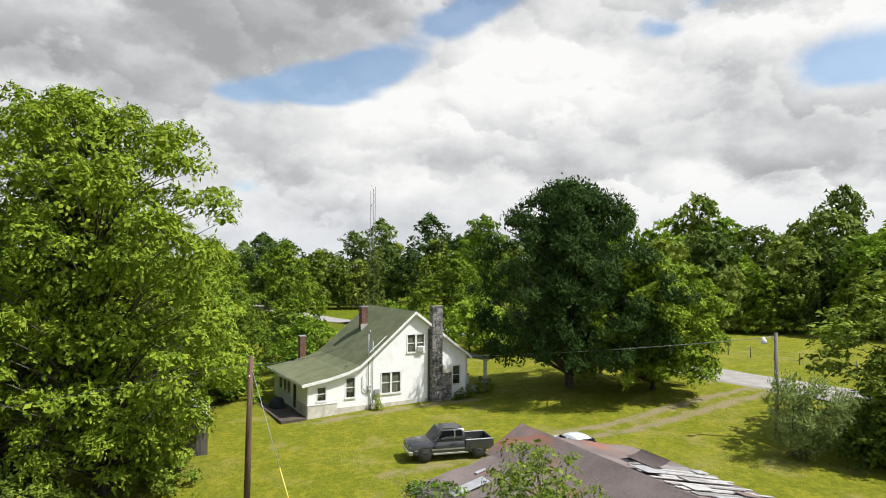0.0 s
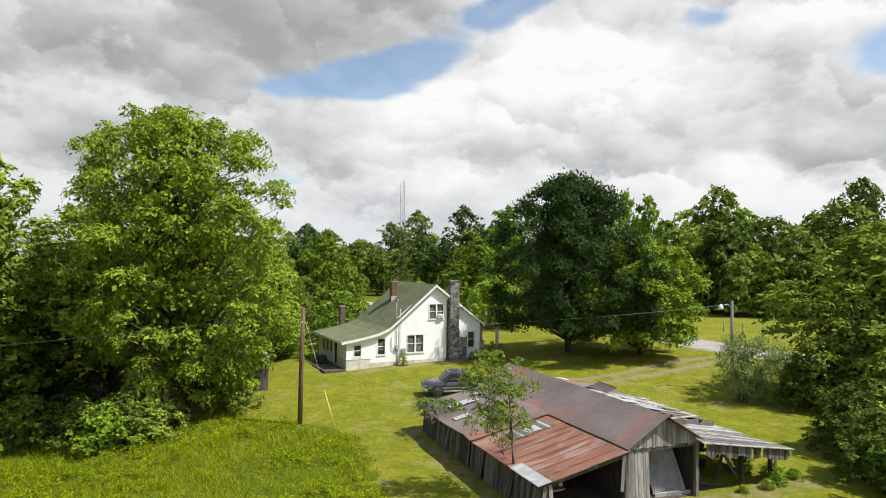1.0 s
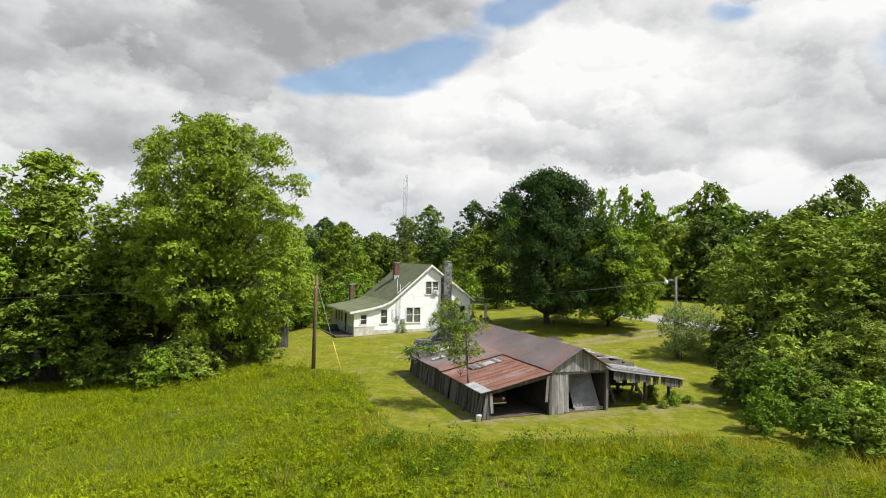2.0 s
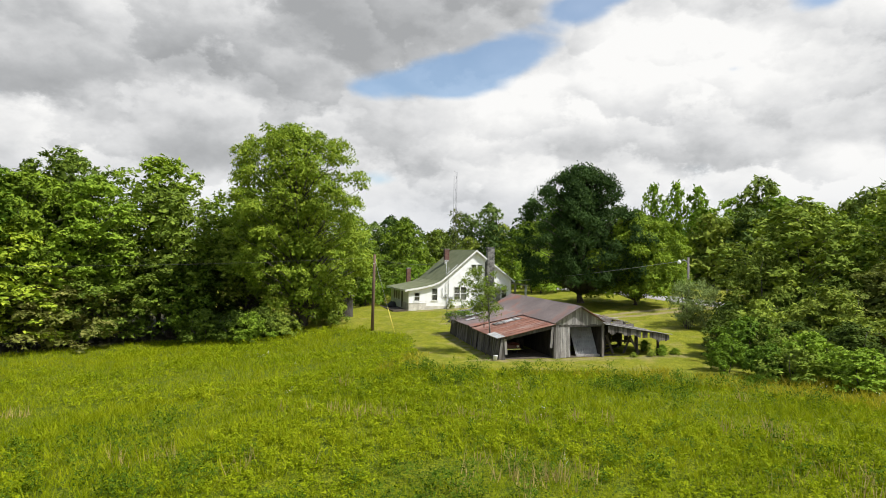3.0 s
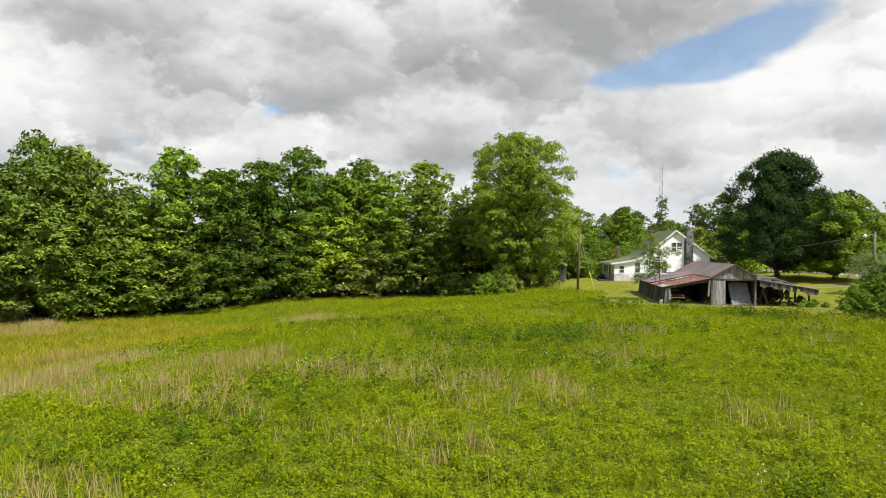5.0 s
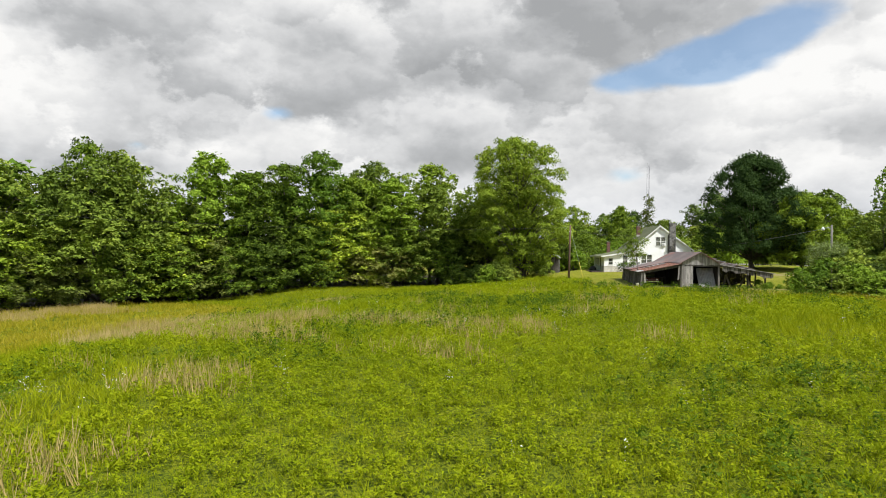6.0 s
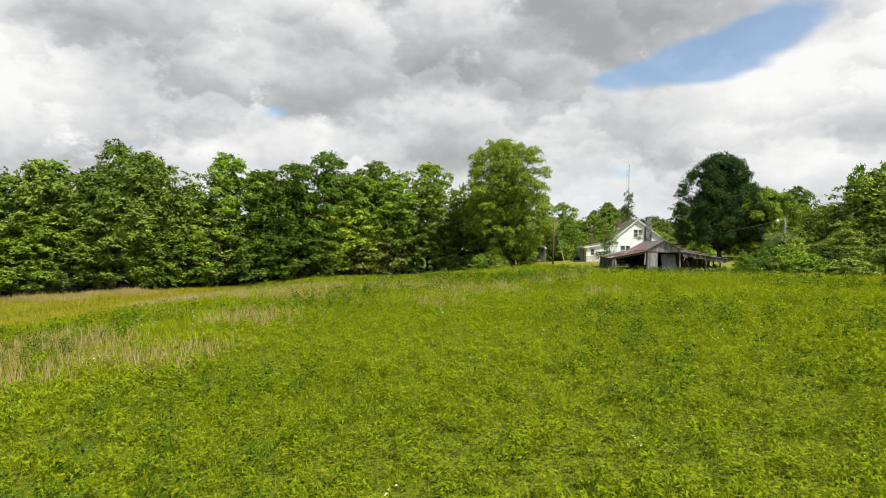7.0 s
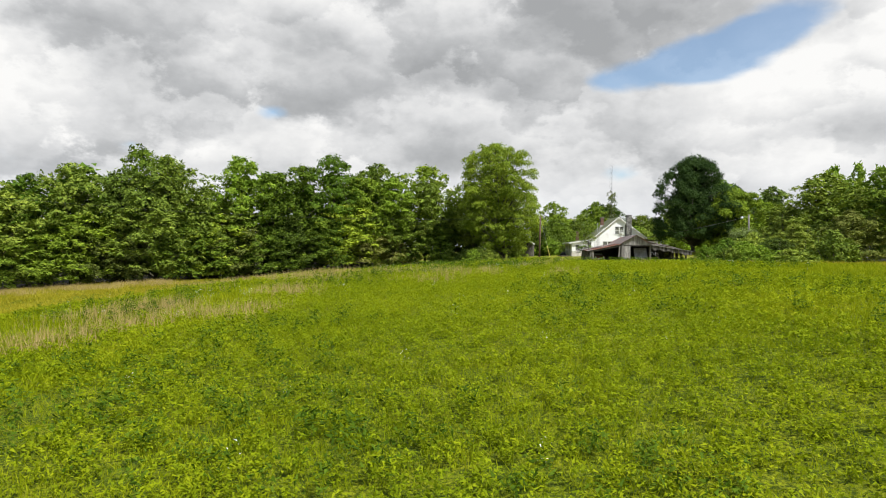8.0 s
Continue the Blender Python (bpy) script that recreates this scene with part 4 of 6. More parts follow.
# side walls, the long left one with porch windows and a door
def side_wall(x0, x1, z1, holes, z0=0.0):
    bm = bmesh.new()
    ys_ = sorted({0.16, HD - 0.16} | {h[0] for h in holes} | {h[1] for h in holes})
    for a, b in zip(ys_, ys_[1:]):
        z = 0.0
        for s0, s1 in sorted((h[2], h[3]) for h in holes if h[0] <= a and h[1] >= b):
            if s0 > z:
                box_bm(x0, x1, a, b, z, s0, 0, bm)
            z = s1
        box_bm(x0, x1, a, b, z, z1, 0, bm)
    bmesh.ops.remove_doubles(bm, verts=bm.verts, dist=0.0005)
    return part("wall", bm, SIDING, house)


LEFT_HOLES = [(2.7, 3.6, 0.05, 2.1), (4.2, 5.0, 0.95, 2.05), (5.3, 6.1, 0.95, 2.05), (6.4, 7.2, 0.95, 2.05)]
side_wall(0.0, 0.16, 2.42, LEFT_HOLES)
side_wall(HW - 0.16, HW, 3.55, [(2.0, 2.9, 0.05, 2.1), (4.6, 5.6, 0.95, 2.3)])
for ya, yb, za, zb in LEFT_HOLES[1:]:
    w = thing("window", "", "")
    w.parent = house
    box("casing", -0.04, 0.10, ya - 0.08, ya, za - 0.08, zb + 0.08, TRIM, w)
    box("casing", -0.04, 0.10, yb, yb + 0.08, za - 0.08, zb + 0.08, TRIM, w)
    box("sill", -0.08, 0.10, ya - 0.1, yb + 0.1, za - 0.1, za, TRIM, w)
    box("pane", 0.05, 0.056, ya, yb, za, zb, GLASS, w)
box("door", 0.05, 0.10, 2.7, 3.6, 0.05, 2.1, DARK_SHADEWOOD, house, "dark screen door")
box("pane", HW - 0.10, HW - 0.094, 4.6, 5.6, 0.95, 2.3, GLASS, house)
box("door", HW - 0.10, HW - 0.05, 2.0, 2.9, 0.05, 2.1, TRIM, house, "white front door")
# clapboards: each course a thin lapped board between the openings of the gable
laps = []
for k in range(48):
    z0, z1 = 0.42 + k * 0.145, 0.42 + (k + 1) * 0.145
    if z1 > 7.0:
        break
    edges = [np.interp(x, rx, rz) - 0.16 for x in np.linspace(0, HW, 241)]
    ok = [x for x, e in zip(np.linspace(0, HW, 241), edges) if e > z1]
    if not ok:
        continue
    spans = [(max(ok[0], 0.02), min(ok[-1], HW - 0.02))]
    blocks = [(w[0] - 0.1, w[1] + 0.1) for w in WINDOWS if w[2] - 0.12 < z1 and w[3] + 0.1 > z0] + [(9.85, 11.05)]
    if z0 < 0.86:
        blocks.append((-0.1, 2.25))
    if z0 < 2.5:
        blocks.append((11.0, 11.95))
    for b0, b1 in blocks:
        spans = [p for s0, s1 in spans for p in ((s0, min(s1, b0)), (max(s0, b1), s1)) if p[1] - p[0] > 0.03]
    laps += [(s0, s1, z0, z1) for s0, s1 in spans]
for s0, s1, z0, z1 in laps:
    part("clapboard", prism_bm([(-0.013, z0), (0.0, z0), (0.0, z1), (-0.004, z1)], "x", s0, s1), SIDING, house)
# cream-washed masonry under the sun porch, foundation, crawl-space opening
box("masonry_panel", -0.03, 2.2, -0.07, 0.0, -0.5, 0.80, CREAM, house, "stained cream masonry panel", 0.01)
box("panel_cap", -0.05, 2.23, -0.10, 0.0, 0.80, 0.86, TRIM, house)
box("masonry_panel", -0.07, 0.0, 0.0, 2.6, -0.5, 0.8, CREAM, house, "stained cream masonry panel", 0.01)
for a, b in ((2.2, 8.6), (9.6, HW)):
    box("foundation", a, b, -0.02, 0.0, -0.4, 0.40, CREAM, house)
box("foundation_vent", 8.6, 9.6, 0.001, 0.05, -0.3, 0.36, BLACK, house)
box("corner_board", -0.03, 0.09, -0.035, 0.0, 0.86, 2.34, TRIM, house)
box("corner_board", HW - 0.09, HW + 0.03, -0.035, 0.0, 0.4, 3.55, TRIM, house)
# stone chimney on the gable, brick ones through the roof
hr = np.random.default_rng(3)


def stone_stack(name, x0, x1, y0, y1, z0, z1, course, mat_stone, label, joint=0.02):
    """A stack of separate stones round a mortar core."""
    st = thing(name, "", "")
    st.parent = house
    st["label"] = label
    box("core", x0 + 0.03, x1 - 0.03, y0 + 0.03, y1 - 0.01, z0, z1, MORTAR, st)
    z = z0
    while z < z1 - 0.05:
        h = min(course * hr.uniform(0.75, 1.3), z1 - z)
        x = x0
        while x < x1 - 0.05:
            w = min(course * hr.uniform(1.1, 2.4), x1 - x)
            if x1 - x - w < 0.12:
                w = x1 - x
            o = hr.uniform(0, 0.03)
            box("stone", x + joint / 2, x + w - joint / 2, y0 - o, (y0 + y1) / 2, z + joint / 2, z + h - joint / 2, mat_stone, st, bevel=0.015)
            x += w
        for sx0, sx1 in ((x0 - 0.01, x0 + 0.06), (x1 - 0.06, x1 + 0.01)):
            box("stone", sx0, sx1, y0 + 0.03, y1 - 0.02, z + joint / 2, z + h - joint / 2, mat_stone, st, bevel=0.01)
        z += h
    return st


stone_stack("chimney", 10.02, 10.98, -0.48, 0.0, -0.5, 7.74, 0.20, STONE, "lichen-blackened field stone chimney")
stone_stack("chimney_shoulder", 10.98, 11.86, -0.46, 0.0, -0.5, 2.36, 0.20, STONE, "dark stone shoulder at the chimney foot")
part("shoulder_cap", prism_bm([(10.98, 2.36), (11.90, 2.36), (11.90, 2.44), (10.98, 3.05)], "y", -0.5, 0.0), CREAM, house)
# grey strip in place of the chimney's shadow on the gable
part("flue_strip", box_bm(9.86, 9.99, -0.10, -0.025, 0.2, 5.9), GREY_SHADEWOOD, house)


def brick_stack(x0, x1, y0, y1, z0, z1):
    st = thing("chimney", "", "")
    st.parent = house
    st["label"] = "weathered red brick chimney"
    box("core", x0 + 0.012, x1 - 0.012, y0 + 0.012, y1 - 0.012, z0, z1, MORTAR, st)
    z, k = z0, 0
    while z < z1 - 0.04:
        for a0, a1, fixed, axis in ((x0, x1, y0, 0), (x0, x1, y1, 0), (y0, y1, x0, 1), (y0, y1, x1, 1)):
            n = 3
            w = (a1 - a0) / n
            for i in range(n):
                lo, hi = a0 + i * w + 0.006, a0 + (i + 1) * w - 0.006
                f0, f1 = (fixed - 0.006, fixed + 0.05) if fixed in (x0, y0) else (fixed - 0.05, fixed + 0.006)
                args = (lo, hi, f0, f1) if axis == 0 else (f0, f1, lo, hi)
                box("brick", *args, z + 0.006, z + 0.094, BRICK, st)
        z += 0.10
    box("chimney_cap", x0 - 0.04, x1 + 0.04, y0 - 0.04, y1 + 0.04, z1, z1 + 0.09, CONCRETE, st)
    return st


brick_stack(6.40, 6.98, 5.3, 5.9, 5.0, 7.40)
brick_stack(2.3, 2.8, HD + 0.4, HD + 0.95, 1.2, 4.75)
box("chimney_flashing", 6.30, 7.08, 5.2, 5.3, 5.48, 6.0, TIN, house)
# window air conditioner, meter boxes, conduit, vent pipe
ac = thing("window_ac", "white window air conditioner in the gable window", "air conditioner", HOUSE @ pose(9.16, -0.28, 4.18))
part("case", box_bm(-0.28, 0.28, 0.0, 0.36, 0.0, 0.40, 0.015), TRIM, ac)
for k in range(6):
    part("grille", box_bm(-0.23, 0.12, -0.012, 0.0, 0.06 + k * 0.05, 0.08 + k * 0.05), GREYMETAL, ac)
meter = thing("electric_meter", "grey electric meter and breaker boxes with conduit", "electric meter", HOUSE @ pose(4.75, -0.05, 0))
part("meter_box", box_bm(-0.15, 0.15, -0.12, 0.0, 1.35, 1.85, 0.01), GREYMETAL, meter)
part("breaker_box", box_bm(0.45, 0.85, -0.12, 0.0, 1.0, 1.55, 0.01), GREYMETAL, meter)
tubes_part("dial", [tube([(0, -0.12, 1.6), (0, -0.2, 1.6)], [0.09, 0.08], 12)], LENS, meter)
tubes_part("conduit", [tube([(-0.05, -0.05, 1.85), (-0.05, -0.05, 5.9)], [0.03, 0.03], 8)], GREYMETAL, meter)
tubes_part("conduit", [tube([(0.3, -0.05, 0.5), (0.3, -0.05, 5.2)], [0.03, 0.03], 8)], GREYMETAL, meter)
tubes_part("conduit", [tube([(-0.5, -0.05, 2.6), (-0.5, -0.05, 1.7), (-0.35, -0.05, 1.45), (-0.15, -0.05, 1.5)], [0.035] * 4, 8)], GREYMETAL, meter)
tubes_part("conduit", [tube([(0.1, -0.05, 1.35), (0.1, -0.05, -0.2)], [0.05, 0.05], 8)], GREYMETAL, meter)
tubes_part("weatherhead", [tube([(-0.05, -0.05, 5.9), (-0.05, -0.22, 6.05), (-0.05, -0.35, 5.9)], [0.05, 0.06, 0.05], 8)], GREYMETAL, meter)
# flashing seam on the roof beside the conduits
part("roof_flashing", prism_bm([(4.9, 4.28), (6.3, 5.46), (6.3, 5.49), (4.9, 4.31)], "y", 0.15, 0.30), TRIM, house)
# porch on the road side: low roof, square piers with white columns, slab
porch = thing("front_porch", "open front porch with white columns on piers", "porch", HOUSE)
part("porch_roof", prism_bm([(13.7, 3.22), (16.6, 2.94), (16.6, 3.04), (13.7, 3.32)], "y", 0.6, HD), SHINGLE, porch)
box("porch_slab", 13.55, 16.4, 0.8, HD, -0.5, 0.28, CONCRETE, porch)
for y in (1.0, 4.2, HD - 0.3):
    box("pier", 15.85, 16.35, y - 0.25, y + 0.25, 0.28, 1.15, TRIM, porch, bevel=0.015)
    box("pier_cap", 15.80, 16.4, y - 0.3, y + 0.3, 1.15, 1.23, CONCRETE, porch, bevel=0.01)
    box("column", 15.98, 16.22, y - 0.12, y + 0.12, 1.23, 2.92, TRIM, porch, bevel=0.01)
box("porch_beam", 15.95, 16.25, 0.6, HD, 2.82, 2.94, TRIM, porch)
# back step slab with clutter at the left wall, stepping stones
slab = thing("back_slab", "dirty brown concrete slab beside the back door", "slab", HOUSE @ pose(0, 0, 0))
box("slab", -2.0, -0.08, -0.2, 6.8, -0.6, -0.02, EARTH, slab, bevel=0.01)
pile = thing("covered_pile", "dark tarp-covered pile by the back door", "pile", HOUSE @ pose(-0.9, 4.6, -0.03))
bm = bmesh.new()
bmesh.ops.create_icosphere(bm, subdivisions=3, radius=0.7)
for v in bm.verts:
    v.co = Vector((v.co.x * 0.9, v.co.y * 1.4, max(v.co.z, 0) * 1.05)) * (1 + 0.16 * noise.noise(v.co * 2.3))
    v.co.z = max(v.co.z, 0)
part("tarp", bm, BLACK, pile, smooth=True)
for i, (x, y) in enumerate(((-2.2, -0.6), (-1.4, -1.3), (0.2, -1.6), (10.5, -0.7))):
    st = thing("flat_stone", "pale flat stone lying in the grass", "stone", HOUSE @ pose(x, y, -0.34 if i < 3 else 0.0, 0, 0, i * 40), "stones by the house")
    bm = prism_bm([(math.cos(a) * 0.42 * hr.uniform(0.7, 1.1), math.sin(a) * 0.3 * hr.uniform(0.7, 1.1)) for a in np.linspace(0, 2 * math.pi, 9)[:-1]], "z", -0.25, 0.06)
    part("slab", bm, CONCRETE, st)

# ---- the old barn: a gabled middle with a rusty lean-to and a shake-roofed open shed ----
BARN = pose(5.95, 15.95, 0.0, 0, 0, 29.0)
barn = thing("barn", "collapsing grey board barn with a rusty low roof", "barn", BARN)
BD = 13.5
br = np.random.default_rng(11)


def sheet(name, xa, za, xb, zb, y0, y1, mat, label="", t=0.04, waves=0.03, ribs=0.0, rag=0.0, nx_=14, ny_=24):
    """A sagging roof sheet with thickness between two rakes; ribs add raised seams up the slope."""
    bm = bmesh.new()
    top, bot = [], []
    for j in range(ny_ + 1):
        rt, rb = [], []
        for i in range(nx_ + 1):
            f, g = i / nx_, j / ny_
            x = xa + (xb - xa) * f
            y = y0 + (y1 - y0) * g
            if rag and i == 0:
                x -= rag * noise.noise((g * 9, 3.1, xa))
            if rag and j in (0, ny_):
                y += rag * noise.noise((f * 7, 1.7, y))
            z = za + (zb - za) * f + waves * noise.noise((x * 0.7, y * 0.7, 2.0)) - waves * 2.2 * math.sin(math.pi * g) * math.sin(math.pi * f)
            rt.append(bm.verts.new((x, y, z + t)))
            rb.append(bm.verts.new((x, y, z)))
        top.append(rt)
        bot.append(rb)
    for j in range(ny_):
        for i in range(nx_):
            bm.faces.new((top[j][i], top[j][i + 1], top[j + 1][i + 1], top[j + 1][i]))
            bm.faces.new((bot[j][i], bot[j + 1][i], bot[j + 1][i + 1], bot[j][i + 1]))
    for j in range(ny_):
        for i, s in ((0, 1), (nx_, -1)):
            bm.faces.new((top[j][i], top[j + 1][i], bot[j + 1][i], bot[j][i])[::s])
    for i in range(nx_):
        for j, s in ((0, -1), (ny_, 1)):
            bm.faces.new((top[j][i], top[j][i + 1], bot[j][i + 1], bot[j][i])[::s])
    bmesh.ops.recalc_face_normals(bm, faces=bm.faces)
    return part(name, bm, mat, barn, label)


# middle roof and the brown rear lean-to
sheet("roof", 3.90, 2.54, 6.0, 3.76, -0.35, BD + 0.8, ROOF_BROWN, "oxidised brown sheet roof", waves=0.035)
sheet("roof", 6.0, 3.76, 8.0, 2.56, -0.35, BD + 0.8, ROOF_BROWN, "oxidised brown sheet roof", waves=0.03)
sheet("lean_to_roof", -0.40, 1.62, 4.02, 2.60, 6.0, BD + 0.2, ROOF_BROWN, "oxidised brown sheet roof", waves=0.04, rag=0.12)
sheet("lean_to_roof", -0.34, 1.52, 4.02, 2.50, -0.35, 6.1, ROOF_RUST, "rust red sheet iron roof", waves=0.03)
# raised seams on the rusty sheets, pale edge strip, bare patches, plank course showing
for k in range(8):
    y = 0.25 + k * 0.62 + br.uniform(-0.08, 0.08)
    a, b = (0.3, 3.9) if k % 2 else (0.1, 3.7)
    part("roof_seam", prism_bm([(a, 1.56 + (a + 0.34) * 0.2248), (b, 1.56 + (b + 0.34) * 0.2248), (b, 1.580 + (b + 0.34) * 0.2248), (a, 1.580 + (a + 0.34) * 0.2248)], "y", y, y + 0.04), ROOF_RUST, barn)
sheet("edge_strip", -0.40, 1.55, 0.20, 1.685, -0.38, 2.0, TIN, "pale bare tin strip", waves=0.01, t=0.03, nx_=3, ny_=6)
for k in range(11):
    x = 1.2 + k * 0.2
    part("roof_plank", prism_bm([(x, 1.58 + (x + 0.34) * 0.2248), (x + 0.17, 1.58 + (x + 0.51) * 0.2248), (x + 0.17, 1.61 + (x + 0.51) * 0.2248), (x, 1.61 + (x + 0.34) * 0.2248)], "y", 4.55 + br.uniform(-0.1, 0.1), 5.6 + br.uniform(-0.1, 0.1)), SHAKE, barn)
sheet("tin_patch", 2.1, 2.15, 2.7, 2.285, 4.6, 5.3, TIN, "bare tin patch", waves=0.0, t=0.03, nx_=2, ny_=2)
for x, y, w, d in ((1.6, 11.2, 1.7, 0.7), (0.6, 9.2, 0.9, 0.5), (2.7, 12.4, 0.5, 0.2)):
    part("loose_sheet", prism_bm([(x - w / 2, 1.76 + x * 0.222 - w * 0.11), (x + w / 2, 1.76 + x * 0.222 + w * 0.13), (x + w / 2, 1.79 + x * 0.222 + w * 0.13), (x - w / 2, 1.79 + x * 0.222 - w * 0.11)], "y", y, y + d), TIN, barn)
# right shed: brown sheets at the back, bare boards where they tore off, a curled flap over a black stand-in hole
def shed_z(x):
    return 3.16 - (x - 7.0) * 0.215


sheet("shed_roof", 7.0, shed_z(7.0) + 0.02, 12.5, shed_z(12.5) + 0.02, 3.9, BD + 0.1, ROOF_BROWN, "oxidised brown sheet roof", waves=0.03, rag=0.2)
for k in range(24):
    y = 4.3 + k * 0.215
    a = 7.5 + br.uniform(0, 0.9) + max(0, y - 7.6) * 0.5
    b_ = 12.4 + br.uniform(-0.5, 0.35)
    if br.random() < 0.10:
        continue
    part("bare_board", prism_bm([(a, shed_z(a) + 0.09), (b_, shed_z(b_) + 0.09), (b_, shed_z(b_) + 0.115), (a, shed_z(a) + 0.115)], "y", y, y + 0.17 + br.uniform(0, 0.035)), PALEBOARD, barn)
for x, y, w, d, mat in ((7.2, 1.9, 0.8, 0.9, TIN), (9.0, 3.9, 1.3, 0.7, TIN), (11.8, 8.2, 0.7, 0.5, TIN), (8.6, 5.2, 1.1, 0.8, PALEBOARD), (9.9, 6.6, 1.4, 0.7, PALEBOARD), (8.2, 7.4, 0.9, 1.1, TIN), (10.9, 4.9, 1.0, 0.6, ROOF_BROWN)):
    if x < 8 and y < 3:
        za, zb = 3.83 - (x - w / 2 - 6.0) * 0.60, 3.87 - (x + w / 2 - 6.0) * 0.60
    else:
        za, zb = shed_z(x - w / 2) + 0.13 + br.uniform(0, 0.04), shed_z(x + w / 2) + 0.13 + br.uniform(0, 0.10)
    part("loose_sheet", prism_bm([(x - w / 2, za), (x + w / 2, zb), (x + w / 2, zb + 0.02), (x - w / 2, za + 0.02)], "y", y, y + d), mat, barn)
for x, y in ((11.3, 4.2), (12.2, 4.1), (10.2, 4.1), (9.2, 4.0)):
    part("step_board", box_bm(x - 0.45, x + 0.5, y - 0.24, y - 0.20, 2.44 - (x - 7.85) * 0.157 - 0.1, shed_z(x) - 0.06), GREY_SHADEWOOD, barn)
# solid black box gives the hole its dark inside; the sheet is uncut
part("roof_hole", box_bm(8.4, 9.8, 8.7, 10.2, shed_z(8.2) - 0.1, shed_z(8.9) + 0.06), BLACK, barn, "black box standing for the dark of a hole torn in the roof")
bm = bmesh.new()
rows_ = []
for i in range(8):
    a = i / 7 * 2.0
    rows_.append([bm.verts.new((9.0 + 0.38 * math.sin(a) + 0.09 * i, y, shed_z(9.0) + 0.14 + 0.24 * (1 - math.cos(a)) - 0.02 * i + 0.02 * (y - 8))) for y in (8.4, 9.1, 10.2)])
for ra, rb in zip(rows_, rows_[1:]):
    for i in range(2):
        bm.faces.new((ra[i], ra[i + 1], rb[i + 1], rb[i]))
bmesh.ops.solidify(bm, geom=bm.faces[:], thickness=0.02)
part("curled_sheet", bm, ROOF_BROWN, barn, "curled torn roofing sheet")
# open shed roof of long silvered shakes, sagging to its outer corner
y = -0.45
while y < 4.2:
    w = br.uniform(0.16, 0.30)
    outer = 13.35 - max(0, (y - 3) * 0.35) + br.uniform(-0.15, 0.15)
    sag = 0.04 * math.sin(y * 1.1)
    pts = [(7.85, 2.48 + sag), (10.6, 2.03 + sag + br.uniform(-0.02, 0.02)), (outer, 1.60 - 0.06 * math.sin(y))]
    part("shake", prism_bm(pts + [(p[0], p[1] + 0.035) for p in pts[::-1]], "y", y, y + w - 0.012), SHAKE, barn)
    y += w
for x in (9.4, 11.3, 12.95):
    part("rafter_beam", box_bm(x, x + 0.12, -0.3, 4.1, 2.44 - (x - 7.85) * 0.157 - 0.16, 2.44 - (x - 7.85) * 0.157 - 0.02), DARK_SHADEWOOD, barn)
for x in (9.6, 11.9):
    part("rafter_beam", box_bm(x, x + 0.12, 3.9, BD, shed_z(x + 0.12) - 0.16, shed_z(x + 0.12) - 0.01), DARK_SHADEWOOD, barn)
for x, y, ln, zz in ((9.2, 3.3, 1.8, 2.50),):
    part("loose_board", box_bm(x, x + ln, y, y + 0.22, zz, zz + 0.03), SHAKE, barn)


def boards(x0, x1, y, z_low, z_high, lean=0.0, wide=0.19, skip=0.0, mat=GREY_SHADEWOOD, along_y=False):
    """Upright boards side by side: z_low and z_high are functions of the place along the wall."""
    a = x0
    while a < x1 - 0.02:
        w = min(wide * br.uniform(0.75, 1.25), x1 - a)
        if br.random() >= skip:
            lo, hi = z_low(a + w / 2) + br.uniform(-0.03, 0.06), z_high(a + w / 2) + br.uniform(-0.02, 0.02)
            o = br.uniform(-0.015, 0.015)
            d = lean * (hi - lo)
            bm = bmesh.new()
            t = 0.028
            q = ((a, lo, 0), (a + w - 0.012, lo, 0), (a + w - 0.012, hi, d), (a, hi, d))
            if along_y:
                vs = [bm.verts.new((y + o + p[2] + s, p[0], p[1])) for s in (0, t) for p in q]
            else:
                vs = [bm.verts.new((p[0], y + o + p[2] + s, p[1])) for s in (0, t) for p in q]
            for f in ((0, 1, 2, 3), (7, 6, 5, 4), (0, 4, 5, 1), (1, 5, 6, 2), (2, 6, 7, 3), (3, 7, 4, 0)):
                bm.faces.new([vs[i] for i in f])
            bmesh.ops.recalc_face_normals(bm, faces=bm.faces)
            part("board", bm, mat, barn)
        a += w


def gz(x, y):
    p = BARN @ Vector((x, y, 0))
    return ground_z(p.x, p.y)


# left wall, bulging outwards near the front
boards(0.0, BD, -0.16, lambda v: gz(0, v) - 0.05 + 0.10 * noise.noise((v * 1.7, 2.0, 0.0)), lambda v: 1.58 + 0.05 * noise.noise((v * 0.9, 7.0, 0.0)), lean=0.09, wide=0.22, skip=0.03, along_y=True)
# boards sprung loose at the front corner and along the wall
for y, out_, ln, tilt in ((0.1, -0.34, 1.5, 11), (0.35, -0.40, 1.35, 14), (0.75, -0.32, 1.45, 9), (2.3, -0.36, 1.3, 12), (5.2, -0.34, 1.4, 10), (9.6, -0.38, 1.2, 15)):
    bd = part("sprung_board", box_bm(-0.014, 0.014, -0.10, 0.10, 0.0, ln), GREY_SHADEWOOD, barn)
    bd.matrix_basis = pose(out_, y, gz(out_, y) - 0.04, 0, tilt, 0)
# back wall and the wall between the lean-to and the middle
boards(0.0, 7.9, BD - 0.05, lambda v: gz(v, BD) - 0.05, lambda v: float(np.interp(v, [0, 4.0, 6.0, 7.9], [1.65, 2.5, 3.7, 2.55])))
boards(0.2, BD, 4.1, lambda v: gz(4.1, v) - 0.05, lambda v: 2.5, along_y=True, mat=DARK_SHADEWOOD)
